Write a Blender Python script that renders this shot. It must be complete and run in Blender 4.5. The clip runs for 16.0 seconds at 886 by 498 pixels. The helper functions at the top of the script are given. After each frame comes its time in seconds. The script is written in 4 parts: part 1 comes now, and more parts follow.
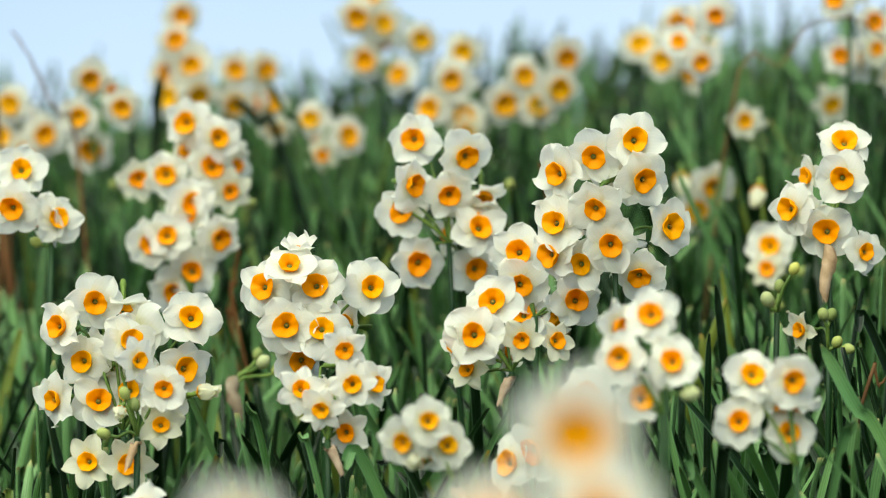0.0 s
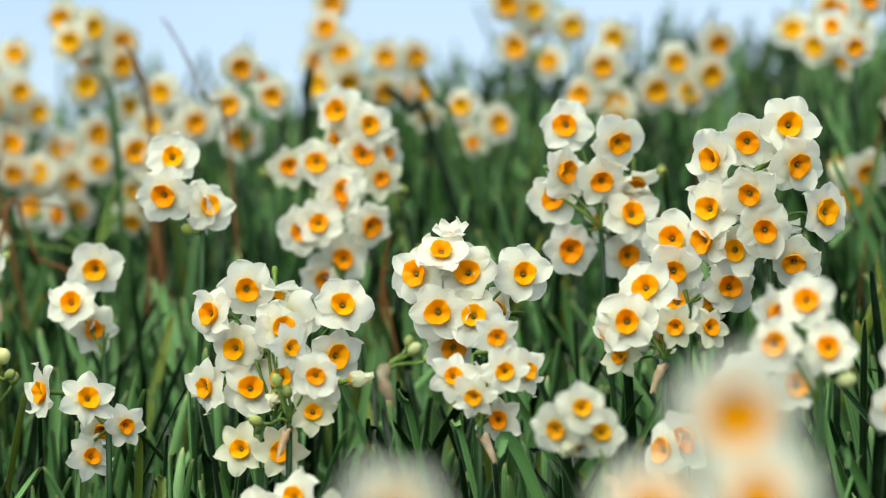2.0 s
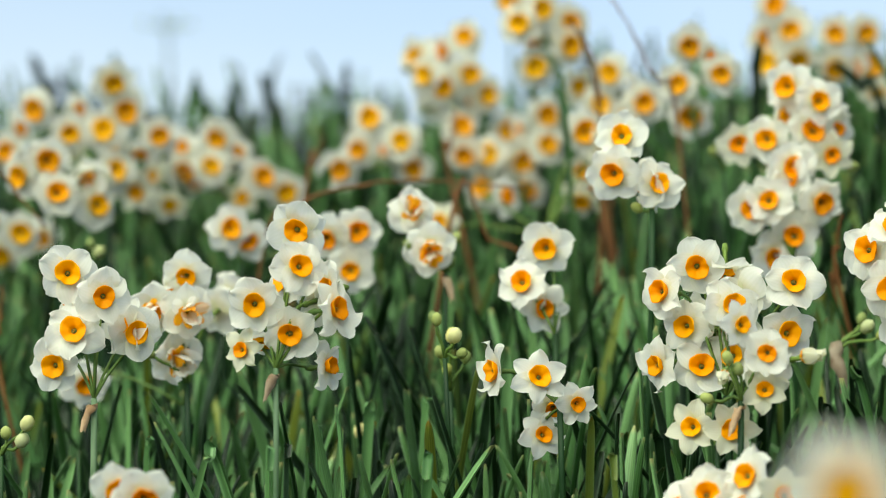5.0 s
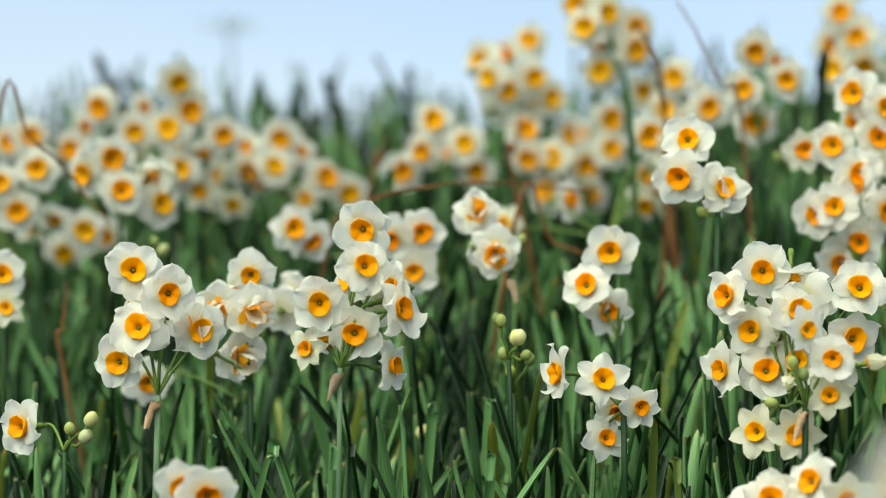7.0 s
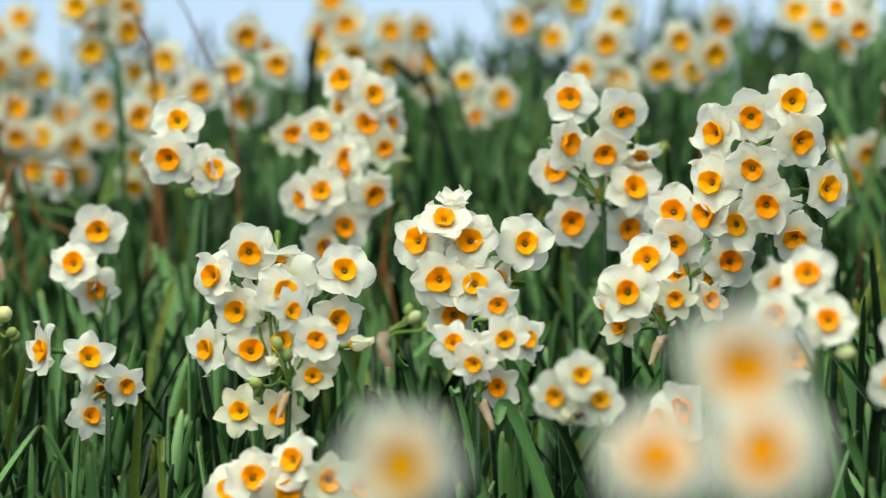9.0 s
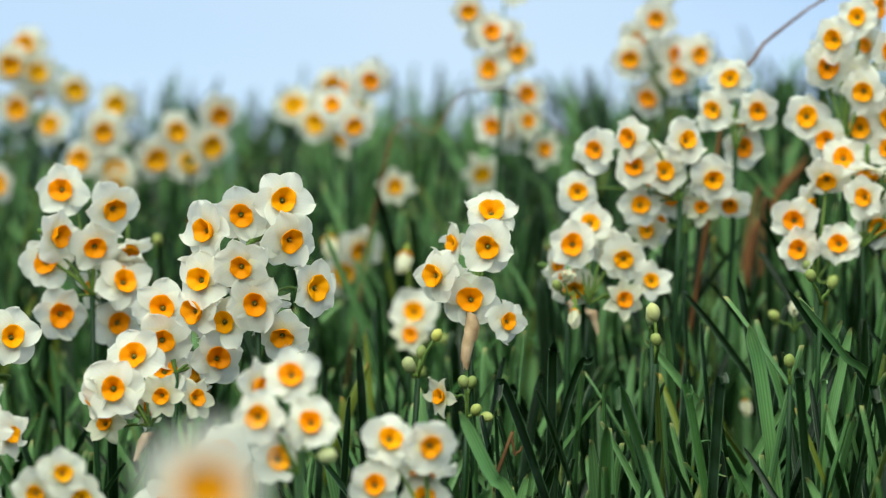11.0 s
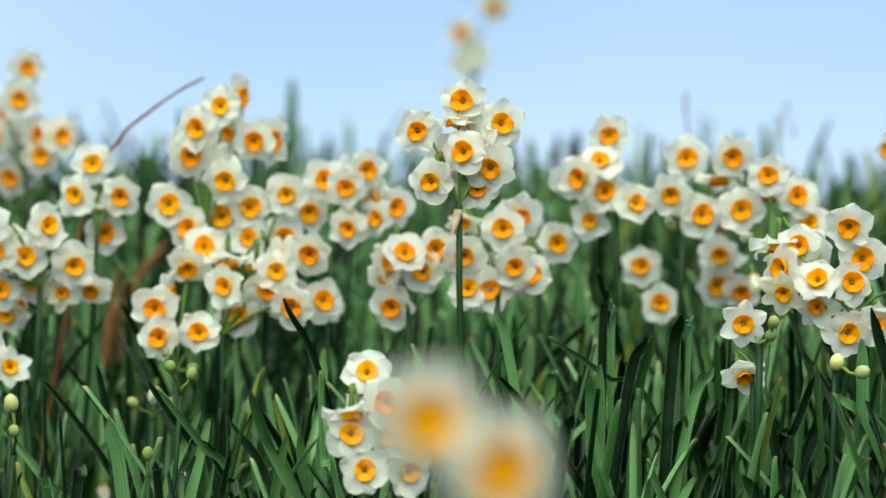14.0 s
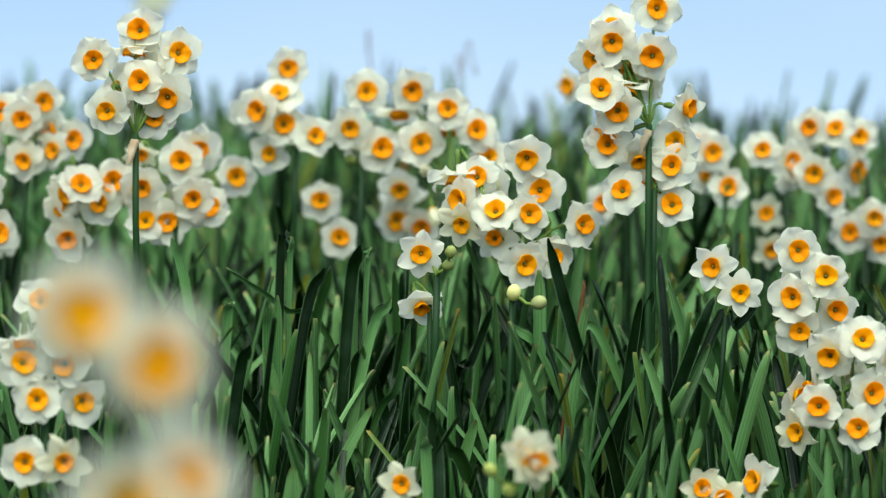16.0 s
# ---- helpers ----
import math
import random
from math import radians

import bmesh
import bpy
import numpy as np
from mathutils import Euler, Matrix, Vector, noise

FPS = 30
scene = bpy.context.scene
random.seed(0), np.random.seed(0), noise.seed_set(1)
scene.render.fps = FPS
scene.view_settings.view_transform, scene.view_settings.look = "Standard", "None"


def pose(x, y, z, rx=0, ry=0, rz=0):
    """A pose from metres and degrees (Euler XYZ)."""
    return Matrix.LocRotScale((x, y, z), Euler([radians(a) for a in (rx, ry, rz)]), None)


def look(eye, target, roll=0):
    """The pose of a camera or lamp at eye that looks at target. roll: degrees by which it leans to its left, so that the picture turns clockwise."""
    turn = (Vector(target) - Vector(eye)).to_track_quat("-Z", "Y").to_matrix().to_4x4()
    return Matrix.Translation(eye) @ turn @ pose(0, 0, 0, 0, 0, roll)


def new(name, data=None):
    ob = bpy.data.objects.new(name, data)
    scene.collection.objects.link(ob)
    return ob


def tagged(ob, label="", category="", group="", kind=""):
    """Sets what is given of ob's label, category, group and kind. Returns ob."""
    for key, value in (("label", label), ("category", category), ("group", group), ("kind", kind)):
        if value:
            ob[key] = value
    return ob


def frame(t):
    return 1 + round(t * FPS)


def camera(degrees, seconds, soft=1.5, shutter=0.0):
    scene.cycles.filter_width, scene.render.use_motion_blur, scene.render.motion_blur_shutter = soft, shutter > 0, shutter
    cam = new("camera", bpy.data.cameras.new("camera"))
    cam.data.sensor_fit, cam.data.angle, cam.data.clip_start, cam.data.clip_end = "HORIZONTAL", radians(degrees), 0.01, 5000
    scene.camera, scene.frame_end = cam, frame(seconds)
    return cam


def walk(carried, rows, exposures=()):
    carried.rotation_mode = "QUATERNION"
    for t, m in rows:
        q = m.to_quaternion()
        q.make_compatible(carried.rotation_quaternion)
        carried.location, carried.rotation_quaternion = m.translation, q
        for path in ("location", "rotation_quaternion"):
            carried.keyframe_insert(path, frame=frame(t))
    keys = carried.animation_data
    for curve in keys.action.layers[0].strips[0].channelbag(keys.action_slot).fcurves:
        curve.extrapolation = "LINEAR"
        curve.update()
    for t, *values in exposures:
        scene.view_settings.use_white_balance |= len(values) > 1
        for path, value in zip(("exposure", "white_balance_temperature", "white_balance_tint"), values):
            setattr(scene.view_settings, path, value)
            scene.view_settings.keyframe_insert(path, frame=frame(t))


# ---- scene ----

# ---------------------------------------------------------------- camera
cam = camera(15.138, 16.0, soft=1.1, shutter=0.12)
cam.data.dof.use_dof = True
cam.data.dof.focus_distance = 2.16
cam.data.dof.aperture_fstop = 4.8

# seconds, place, then heading to the right of +y, pitch and roll in degrees
PATH = (
    (0, -0.0282, -0.0003, 0.7500, 0.622, 2.525, -0.906),
    (0.5, -0.0171, -0.0083, 0.7524, 0.370, 2.414, -0.790),
    (1, -0.0216, -0.0153, 0.7524, 0.220, 2.393, -0.876),
    (1.5, -0.0240, 0.0043, 0.7519, -0.625, 2.374, -0.656),
    (2, -0.0313, 0.0117, 0.7475, -1.918, 2.413, -0.924),
    (2.5, -0.0323, 0.0151, 0.7483, -3.443, 2.381, -1.241),
    (3, -0.0342, 0.0114, 0.7434, -5.245, 2.463, -0.895),
    (3.5, -0.0363, 0.0069, 0.7441, -7.106, 2.374, -1.188),
    (4, -0.0336, 0.0179, 0.7412, -8.368, 2.362, -1.441),
    (4.5, -0.0305, 0.0209, 0.7412, -8.967, 2.359, -1.306),
    (5, -0.0314, 0.0190, 0.7426, -9.665, 2.301, -1.101),
    (7.3, -0.0388, 0.0188, 0.7389, -10.612, 2.437, -0.345),
    (7.5, -0.0269, 0.0139, 0.7450, -10.212, 2.244, -0.323),
    (8, -0.0382, 0.0026, 0.7491, -7.413, 2.000, -0.199),
    (8.5, -0.0387, 0.0011, 0.7452, -4.772, 1.980, 0.179),
    (9, -0.0367, 0.0033, 0.7340, -1.811, 2.208, 0.375),
    (9.5, -0.0336, 0.0143, 0.7321, 1.130, 2.382, 1.250),
    (9.7, -0.0340, 0.0162, 0.7343, 2.227, 2.411, 1.397),
    (11.8, -0.0195, -0.0046, 0.7654, 9.454, 4.141, 0.545),
    (12, -0.0198, -0.0002, 0.7706, 10.462, 4.076, 0.416),
    (12.5, -0.0270, -0.0058, 0.7722, 12.807, 4.222, 0.632),
    (13, -0.0301, -0.0034, 0.7771, 14.413, 4.269, 0.912),
    (13.5, -0.0313, -0.0178, 0.7782, 15.907, 4.423, 1.293),
    (14, -0.0259, 0.0007, 0.7779, 17.596, 4.618, 1.243),
    (14.5, -0.0218, 0.0058, 0.7677, 19.483, 4.831, 1.201),
    (15, -0.0183, 0.0085, 0.7650, 21.160, 4.690, 1.041),
    (15.5, -0.0141, 0.0010, 0.7620, 21.920, 4.363, 0.934),
    (16, -0.0098, 0.0114, 0.7572, 22.873, 4.103, 1.002),
)
# path end


def aimed(x, y, z, heading, pitch, roll):
    a, p = radians(heading), radians(pitch)
    ahead = Vector((math.sin(a) * math.cos(p), math.cos(a) * math.cos(p), math.sin(p)))
    return look((x, y, z), Vector((x, y, z)) + ahead, roll)


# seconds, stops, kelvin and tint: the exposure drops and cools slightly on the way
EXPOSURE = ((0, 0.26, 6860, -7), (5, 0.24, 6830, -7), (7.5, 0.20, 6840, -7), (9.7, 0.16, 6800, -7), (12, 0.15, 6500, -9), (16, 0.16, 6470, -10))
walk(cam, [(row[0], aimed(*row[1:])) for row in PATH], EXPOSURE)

# ---------------------------------------------------------------- world and light
SUN_ELEVATION, SUN_AZIMUTH = 54.0, 205.0
world = bpy.data.worlds.new("world")
scene.world = world
world.use_nodes = True
wn, wl = world.node_tree.nodes, world.node_tree.links
sky = wn.new("ShaderNodeTexSky")
sky.sky_type = "NISHITA"
sky.sun_disc = False
sky.sun_elevation = radians(SUN_ELEVATION)
sky.sun_rotation = radians(SUN_AZIMUTH)
sky.air_density, sky.dust_density, sky.ozone_density = 1.0, 0.4, 2.5
tint = wn.new("ShaderNodeMix")
tint.data_type, tint.blend_type = "RGBA", "MULTIPLY"
tint.inputs[0].default_value = 1.0
wl.new(sky.outputs["Color"], tint.inputs[6])
tint.inputs[7].default_value = (1.11, 0.98, 1.18, 1)
# thin high cloud: soft pale streaks all over the sky
way, squash, cloud, veil = wn.new("ShaderNodeTexCoord"), wn.new("ShaderNodeMapping"), wn.new("ShaderNodeTexNoise"), wn.new("ShaderNodeMapRange")
squash.inputs["Scale"].default_value = (1.0, 1.0, 2.6)
cloud.inputs["Scale"].default_value, cloud.inputs["Detail"].default_value, cloud.inputs["Roughness"].default_value = 3.2, 4.0, 0.45
veil.inputs["From Min"].default_value, veil.inputs["From Max"].default_value = 0.36, 0.68
veil.inputs["To Min"].default_value, veil.inputs["To Max"].default_value = 0.10, 0.62
hazy = wn.new("ShaderNodeMix")
hazy.data_type = "RGBA"
hazy.inputs[7].default_value = (6.0, 6.5, 7.9, 1)
wl.new(way.outputs["Generated"], squash.inputs["Vector"])
wl.new(squash.outputs[0], cloud.inputs["Vector"])
wl.new(cloud.outputs["Fac"], veil.inputs["Value"])
wl.new(veil.outputs[0], hazy.inputs[0])
wl.new(tint.outputs[2], hazy.inputs[6])
wl.new(hazy.outputs[2], wn["Background"].inputs["Color"])
wn["Background"].inputs["Strength"].default_value = 0.120

sun = new("sun", bpy.data.lights.new("sun", "SUN"))
sun.data.energy = 5.4
sun.data.angle = radians(74)
sun.data.color = (1.0, 0.95, 0.85)
sa, se = radians(SUN_AZIMUTH), radians(SUN_ELEVATION)
sun.matrix_world = look((math.sin(sa) * math.cos(se) * 9, math.cos(sa) * math.cos(se) * 9, math.sin(se) * 9), (0, 0, 0))

# ---------------------------------------------------------------- materials


def material(name):
    mat = bpy.data.materials.new(name)
    mat.use_nodes = True
    return mat, mat.node_tree.nodes, mat.node_tree.links, mat.node_tree.nodes["Principled BSDF"]


def ramp(nodes, *stops):
    node = nodes.new("ShaderNodeValToRGB")
    while len(node.color_ramp.elements) < len(stops):
        node.color_ramp.elements.new(0.5)
    for e, (at, rgb) in zip(node.color_ramp.elements, stops):
        e.position, e.color = at, (*rgb, 1)
    return node


def noise_tex(nodes, links, scale, detail=3.0, coord="Object"):
    tc, nt = nodes.new("ShaderNodeTexCoord"), nodes.new("ShaderNodeTexNoise")
    nt.inputs["Scale"].default_value, nt.inputs["Detail"].default_value = scale, detail
    links.new(tc.outputs[coord], nt.inputs["Vector"])
    return nt


def mixed(nodes, links, kind, fac, a, b):
    node = nodes.new("ShaderNodeMix")
    node.data_type, node.blend_type = "RGBA", kind
    for socket, value in ((node.inputs[0], fac), (node.inputs[6], a), (node.inputs[7], b)):
        if isinstance(value, bpy.types.NodeSocket):
            links.new(value, socket)
        else:
            socket.default_value = value if isinstance(value, float) else (*value, 1)
    return node.outputs[2]


def thin(mat, nodes, links, bsdf, colour, amount):
    """Lets part of the light through a thin petal or leaf."""
    tr, mx = nodes.new("ShaderNodeBsdfTranslucent"), nodes.new("ShaderNodeMixShader")
    links.new(colour, tr.inputs["Color"])
    mx.inputs[0].default_value = amount
    links.new(bsdf.outputs[0], mx.inputs[1])
    links.new(tr.outputs[0], mx.inputs[2])
    links.new(mx.outputs[0], nodes["Material Output"].inputs["Surface"])


def bumped(nodes, links, bsdf, height, strength, distance):
    b = nodes.new("ShaderNodeBump")
    b.inputs["Strength"].default_value, b.inputs["Distance"].default_value = strength, distance
    links.new(height, b.inputs["Height"])
    links.new(b.outputs[0], bsdf.inputs["Normal"])


def petal_material(name, near, far, vein):
    """Tepals: pale towards the tip, a little greenish at the throat, faint lengthwise veins."""
    mat, n, l, bsdf = material(name)
    uv = n.new("ShaderNodeUVMap")
    sep = n.new("ShaderNodeSeparateXYZ")
    l.new(uv.outputs[0], sep.inputs[0])
    along = ramp(n, (0.0, near), (0.45, far), (1.0, far))
    l.new(sep.outputs[1], along.inputs[0])
    wave = n.new("ShaderNodeTexWave")
    wave.bands_direction = "X"
    wave.inputs["Scale"].default_value, wave.inputs["Distortion"].default_value = 2.4, 1.5
    l.new(uv.outputs[0], wave.inputs["Vector"])
    col = mixed(n, l, "MULTIPLY", 0.5, along.outputs[0], mixed(n, l, "MIX", wave.outputs["Fac"], vein, (1.0, 1.0, 1.0)))
    blot = noise_tex(n, l, 5.0)
    tone = ramp(n, (0.3, (0.94, 0.94, 0.90)), (0.6, (1.0, 1.0, 1.0)))
    l.new(blot.outputs["Fac"], tone.inputs[0])
    col = mixed(n, l, "MULTIPLY", 0.7, col, tone.outputs[0])
    l.new(col, bsdf.inputs["Base Color"])
    bsdf.inputs["Roughness"].default_value = 0.55
    bsdf.inputs["Specular IOR Level"].default_value = 0.25
    bumped(n, l, bsdf, wave.outputs["Fac"], 0.14, 0.0003)
    thin(mat, n, l, bsdf, col, 0.55)
    return mat


WHITE = petal_material("white_petal", (0.74, 0.74, 0.48), (0.89, 0.885, 0.81), (0.94, 0.96, 0.92))
# Creamier, duller copy of the white; far flowers' backlit dimness is painted in.
DIMMED = petal_material("dimmed_petal", (0.66, 0.66, 0.38), (0.80, 0.80, 0.71), (0.92, 0.93, 0.88))
CREAM = petal_material("cream_petal", (0.68, 0.68, 0.30), (0.83, 0.82, 0.66), (0.90, 0.90, 0.80))


def corona_material(name, wall, rim):
    mat, n, l, bsdf = material(name)
    uv, sep = n.new("ShaderNodeUVMap"), n.new("ShaderNodeSeparateXYZ")
    l.new(uv.outputs[0], sep.inputs[0])
    # Brown throat colour and its shade painted together, darkest at the bottom.
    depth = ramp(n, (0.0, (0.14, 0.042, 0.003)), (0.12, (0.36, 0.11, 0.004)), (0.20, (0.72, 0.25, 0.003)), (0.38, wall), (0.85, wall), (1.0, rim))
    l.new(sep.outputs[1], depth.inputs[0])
    info = n.new("ShaderNodeObjectInfo")
    hue = ramp(n, (0.0, (1.0, 0.90, 0.85)), (0.5, (1.0, 1.0, 1.0)), (1.0, (1.0, 1.18, 1.1)))
    l.new(info.outputs["Random"], hue.inputs[0])
    col = mixed(n, l, "MULTIPLY", 1.0, depth.outputs[0], hue.outputs[0])
    l.new(col, bsdf.inputs["Base Color"])
    bsdf.inputs["Roughness"].default_value = 0.6
    bsdf.inputs["Specular IOR Level"].default_value = 0.12
    wave = n.new("ShaderNodeTexWave")
    wave.bands_direction = "X"
    wave.inputs["Scale"].default_value, wave.inputs["Distortion"].default_value = 9.0, 1.0
    l.new(uv.outputs[0], wave.inputs["Vector"])
    bumped(n, l, bsdf, wave.outputs["Fac"], 0.15, 0.0003)
    thin(mat, n, l, bsdf, col, 0.25)
    return mat


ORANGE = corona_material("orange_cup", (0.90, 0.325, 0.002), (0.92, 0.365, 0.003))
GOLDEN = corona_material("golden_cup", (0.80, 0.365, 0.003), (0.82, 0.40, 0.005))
FRILL = petal_material("orange_frill", (0.90, 0.36, 0.01), (0.94, 0.44, 0.02), (0.96, 0.9, 0.8))


def plain_plant(name, dark, light, scale, rough, through_light=0.0, island=False, pale=(1.25, 1.2, 1.05)):
    """Green or dry plant tissue: mottled between two tones, each piece a little different."""
    mat, n, l, bsdf = material(name)
    nt = noise_tex(n, l, scale, 4.0)
    tone = ramp(n, (0.3, dark), (0.7, light))
    l.new(nt.outputs["Fac"], tone.inputs[0])
    if island:
        rnd = n.new("ShaderNodeNewGeometry").outputs["Random Per Island"]
    else:
        rnd = n.new("ShaderNodeObjectInfo").outputs["Random"]
    vary = ramp(n, (0.0, (0.62, 0.70, 0.72)), (0.5, (1.0, 1.0, 1.0)), (0.72, (1.05, 1.05, 1.0)), (0.8, pale), (0.98, pale), (1.0, (1.9, 1.5, 0.9)))
    l.new(rnd, vary.inputs[0])
    col = mixed(n, l, "MULTIPLY", 1.0, tone.outputs[0], vary.outputs[0])
    l.new(col, bsdf.inputs["Base Color"])
    bsdf.inputs["Roughness"].default_value = rough
    bsdf.inputs["Specular IOR Level"].default_value = 0.18
    bumped(n, l, bsdf, nt.outputs["Fac"], 0.2, 0.002)
    if through_light:
        thin(mat, n, l, bsdf, col, through_light)
    return mat


def leaf_material(name, island):
    """Strap leaf: blue-green with a waxy bloom in fine lengthwise lines, paler to the tip."""
    mat, n, l, bsdf = material(name)
    uv, sep = n.new("ShaderNodeUVMap"), n.new("ShaderNodeSeparateXYZ")
    l.new(uv.outputs[0], sep.inputs[0])
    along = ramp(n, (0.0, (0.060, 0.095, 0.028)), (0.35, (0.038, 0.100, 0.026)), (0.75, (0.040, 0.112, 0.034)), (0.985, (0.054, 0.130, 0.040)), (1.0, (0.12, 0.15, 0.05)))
    l.new(sep.outputs[1], along.inputs[0])
    if island:
        rnd = n.new("ShaderNodeNewGeometry").outputs["Random Per Island"]
    else:
        rnd = n.new("ShaderNodeObjectInfo").outputs["Random"]
    # Random leaves: near-black and pale ones paint shade and sheen; the last are browned.
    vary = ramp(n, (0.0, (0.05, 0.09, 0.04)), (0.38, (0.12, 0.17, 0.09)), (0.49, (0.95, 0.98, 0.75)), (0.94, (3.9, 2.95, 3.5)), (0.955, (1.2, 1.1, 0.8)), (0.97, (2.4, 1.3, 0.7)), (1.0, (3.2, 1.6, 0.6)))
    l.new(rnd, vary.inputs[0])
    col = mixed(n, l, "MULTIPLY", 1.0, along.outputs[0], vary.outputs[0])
    wave = n.new("ShaderNodeTexWave")
    wave.bands_direction = "X"
    wave.inputs["Scale"].default_value, wave.inputs["Distortion"].default_value = 1.6, 0.5
    l.new(uv.outputs[0], wave.inputs["Vector"])
    bloom = noise_tex(n, l, 45.0, 3.0)
    mist = ramp(n, (0.5, (0.0, 0.0, 0.0)), (0.8, (0.16, 0.16, 0.16)))
    l.new(bloom.outputs["Fac"], mist.inputs[0])
    col = mixed(n, l, "MIX", mist.outputs[0], col, (0.11, 0.20, 0.13))
    col = mixed(n, l, "MULTIPLY", 0.3, col, wave.outputs["Color"])
    edge = ramp(n, (0.0, (0.55, 0.55, 0.55)), (0.08, (0.0, 0.0, 0.0)), (0.92, (0.0, 0.0, 0.0)), (1.0, (0.55, 0.55, 0.55)))
    l.new(sep.outputs[0], edge.inputs[0])
    col = mixed(n, l, "MIX", edge.outputs[0], col, (0.13, 0.23, 0.12))
    l.new(col, bsdf.inputs["Base Color"])
    bsdf.inputs["Roughness"].default_value = 0.33
    bsdf.inputs["Specular IOR Level"].default_value = 0.22
    bumped(n, l, bsdf, wave.outputs["Fac"], 0.3, 0.0004)
    thin(mat, n, l, bsdf, col, 0.06)
    return mat


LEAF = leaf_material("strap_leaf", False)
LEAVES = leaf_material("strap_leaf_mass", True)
STEM = plain_plant("stem_green", (0.006, 0.024, 0.006), (0.015, 0.046, 0.012), 30.0, 0.5)
PALE_STEM = plain_plant("pale_stem", (0.07, 0.13, 0.06), (0.15, 0.22, 0.12), 30.0, 0.5)
PEDICEL = plain_plant("pedicel_green", (0.07, 0.13, 0.025), (0.15, 0.22, 0.05), 60.0, 0.5)
BUD = plain_plant("bud_green", (0.22, 0.28, 0.07), (0.42, 0.46, 0.16), 70.0, 0.5, 0.2)
BUD_PALE = plain_plant("bud_pale", (0.54, 0.54, 0.20), (0.74, 0.72, 0.38), 60.0, 0.5, 0.2)
SPATHE = plain_plant("papery_spathe", (0.30, 0.19, 0.11), (0.66, 0.52, 0.38), 90.0, 0.75, 0.3)
STAMEN = plain_plant("stamen_brown", (0.20, 0.085, 0.008), (0.62, 0.38, 0.05), 40.0, 0.7)
DRY = plain_plant("dry_stalk", (0.070, 0.028, 0.010), (0.19, 0.085, 0.030), 25.0, 0.7)


def ground_material():
    mat, n, l, bsdf = material("meadow_soil")
    big, fine = noise_tex(n, l, 1.4, 5.0), noise_tex(n, l, 60.0, 5.0)
    tone = ramp(n, (0.25, (0.028, 0.036, 0.014)), (0.5, (0.026, 0.058, 0.018)), (0.8, (0.04, 0.078, 0.026)))
    l.new(big.outputs["Fac"], tone.inputs[0])
    crumb = ramp(n, (0.3, (0.5, 0.5, 0.5)), (0.7, (1.3, 1.3, 1.3)))
    l.new(fine.outputs["Fac"], crumb.inputs[0])
    l.new(mixed(n, l, "MULTIPLY", 1.0, tone.outputs[0], crumb.outputs[0]), bsdf.inputs["Base Color"])
    bsdf.inputs["Roughness"].default_value = 0.95
    bumped(n, l, bsdf, fine.outputs["Fac"], 0.8, 0.02)
    return mat


GROUND = ground_material()

# ---------------------------------------------------------------- ground


def ground_height(x, y):
    """A bank that climbs away from the camera and to the right, with a crest; then it falls to the plain."""
    side = x / (1 + 0.35 * x) if x > 0 else 0.15 * max(x, -3.0)
    climb = 0.2 * (max(y, -3.0) - 2.2) if y < 2.2 else (0.3 - 0.185 * max(0.0, min(side, 1.4)) + 0.04 * max(-0.8, min(0.0, x - 0.25))) * (min(y, 3.6) - 2.2) - 0.06 * max(y - 3.6, 0)
    z = 0.36 + 0.3 * side + climb
    r = math.hypot(x, y)
    if r > 6:
        z = z + (-0.9 - z) * min(1.0, (r - 6) / 30)
    return z


def build_ground():
    ticks = sorted({s * v for s in (-1, 1) for v in [0.25 * k for k in range(33)] + [10, 13, 18, 26, 40, 70, 150, 400, 1200, 3000]})
    bm = bmesh.new()
    grid = [[bm.verts.new((x, y, ground_height(x, y) + (0.02 * noise.noise((x * 2, y * 2, 0)) if max(abs(x), abs(y)) < 8 else 0))) for x in ticks] for y in ticks]
    for j in range(len(ticks) - 1):
        for i in range(len(ticks) - 1):
            bm.faces.new((grid[j][i], grid[j][i + 1], grid[j + 1][i + 1], grid[j + 1][i])).smooth = True
    me = bpy.data.meshes.new("ground")
    bm.to_mesh(me)
    bm.free()
    me.materials.append(GROUND)
    return tagged(new("ground", me), "sloping meadow bank of dark soil and grass", "ground", kind="structure")


build_ground()

# ---------------------------------------------------------------- mesh helpers


def mesh_of(name, verts, faces, mat, uvs=None, smooth=True):
    me = bpy.data.meshes.new(name)
    me.from_pydata([tuple(v) for v in verts], [], faces)
    if uvs is not None:
        layer = me.uv_layers.new(name="UVMap")
        layer.data.foreach_set("uv", np.array([uvs[l.vertex_index] for l in me.loops], dtype=float).ravel())
    if smooth:
        me.polygons.foreach_set("use_smooth", [True] * len(me.polygons))
    me.materials.append(mat)
    return me


def piece(name, me, parent, m=None, label=""):
    """Links a mesh as one part under a thing or a part."""
    ob = new(name, me)
    ob.parent = parent
    if m is not None:
        ob.matrix_basis = m
    return tagged(ob, label)


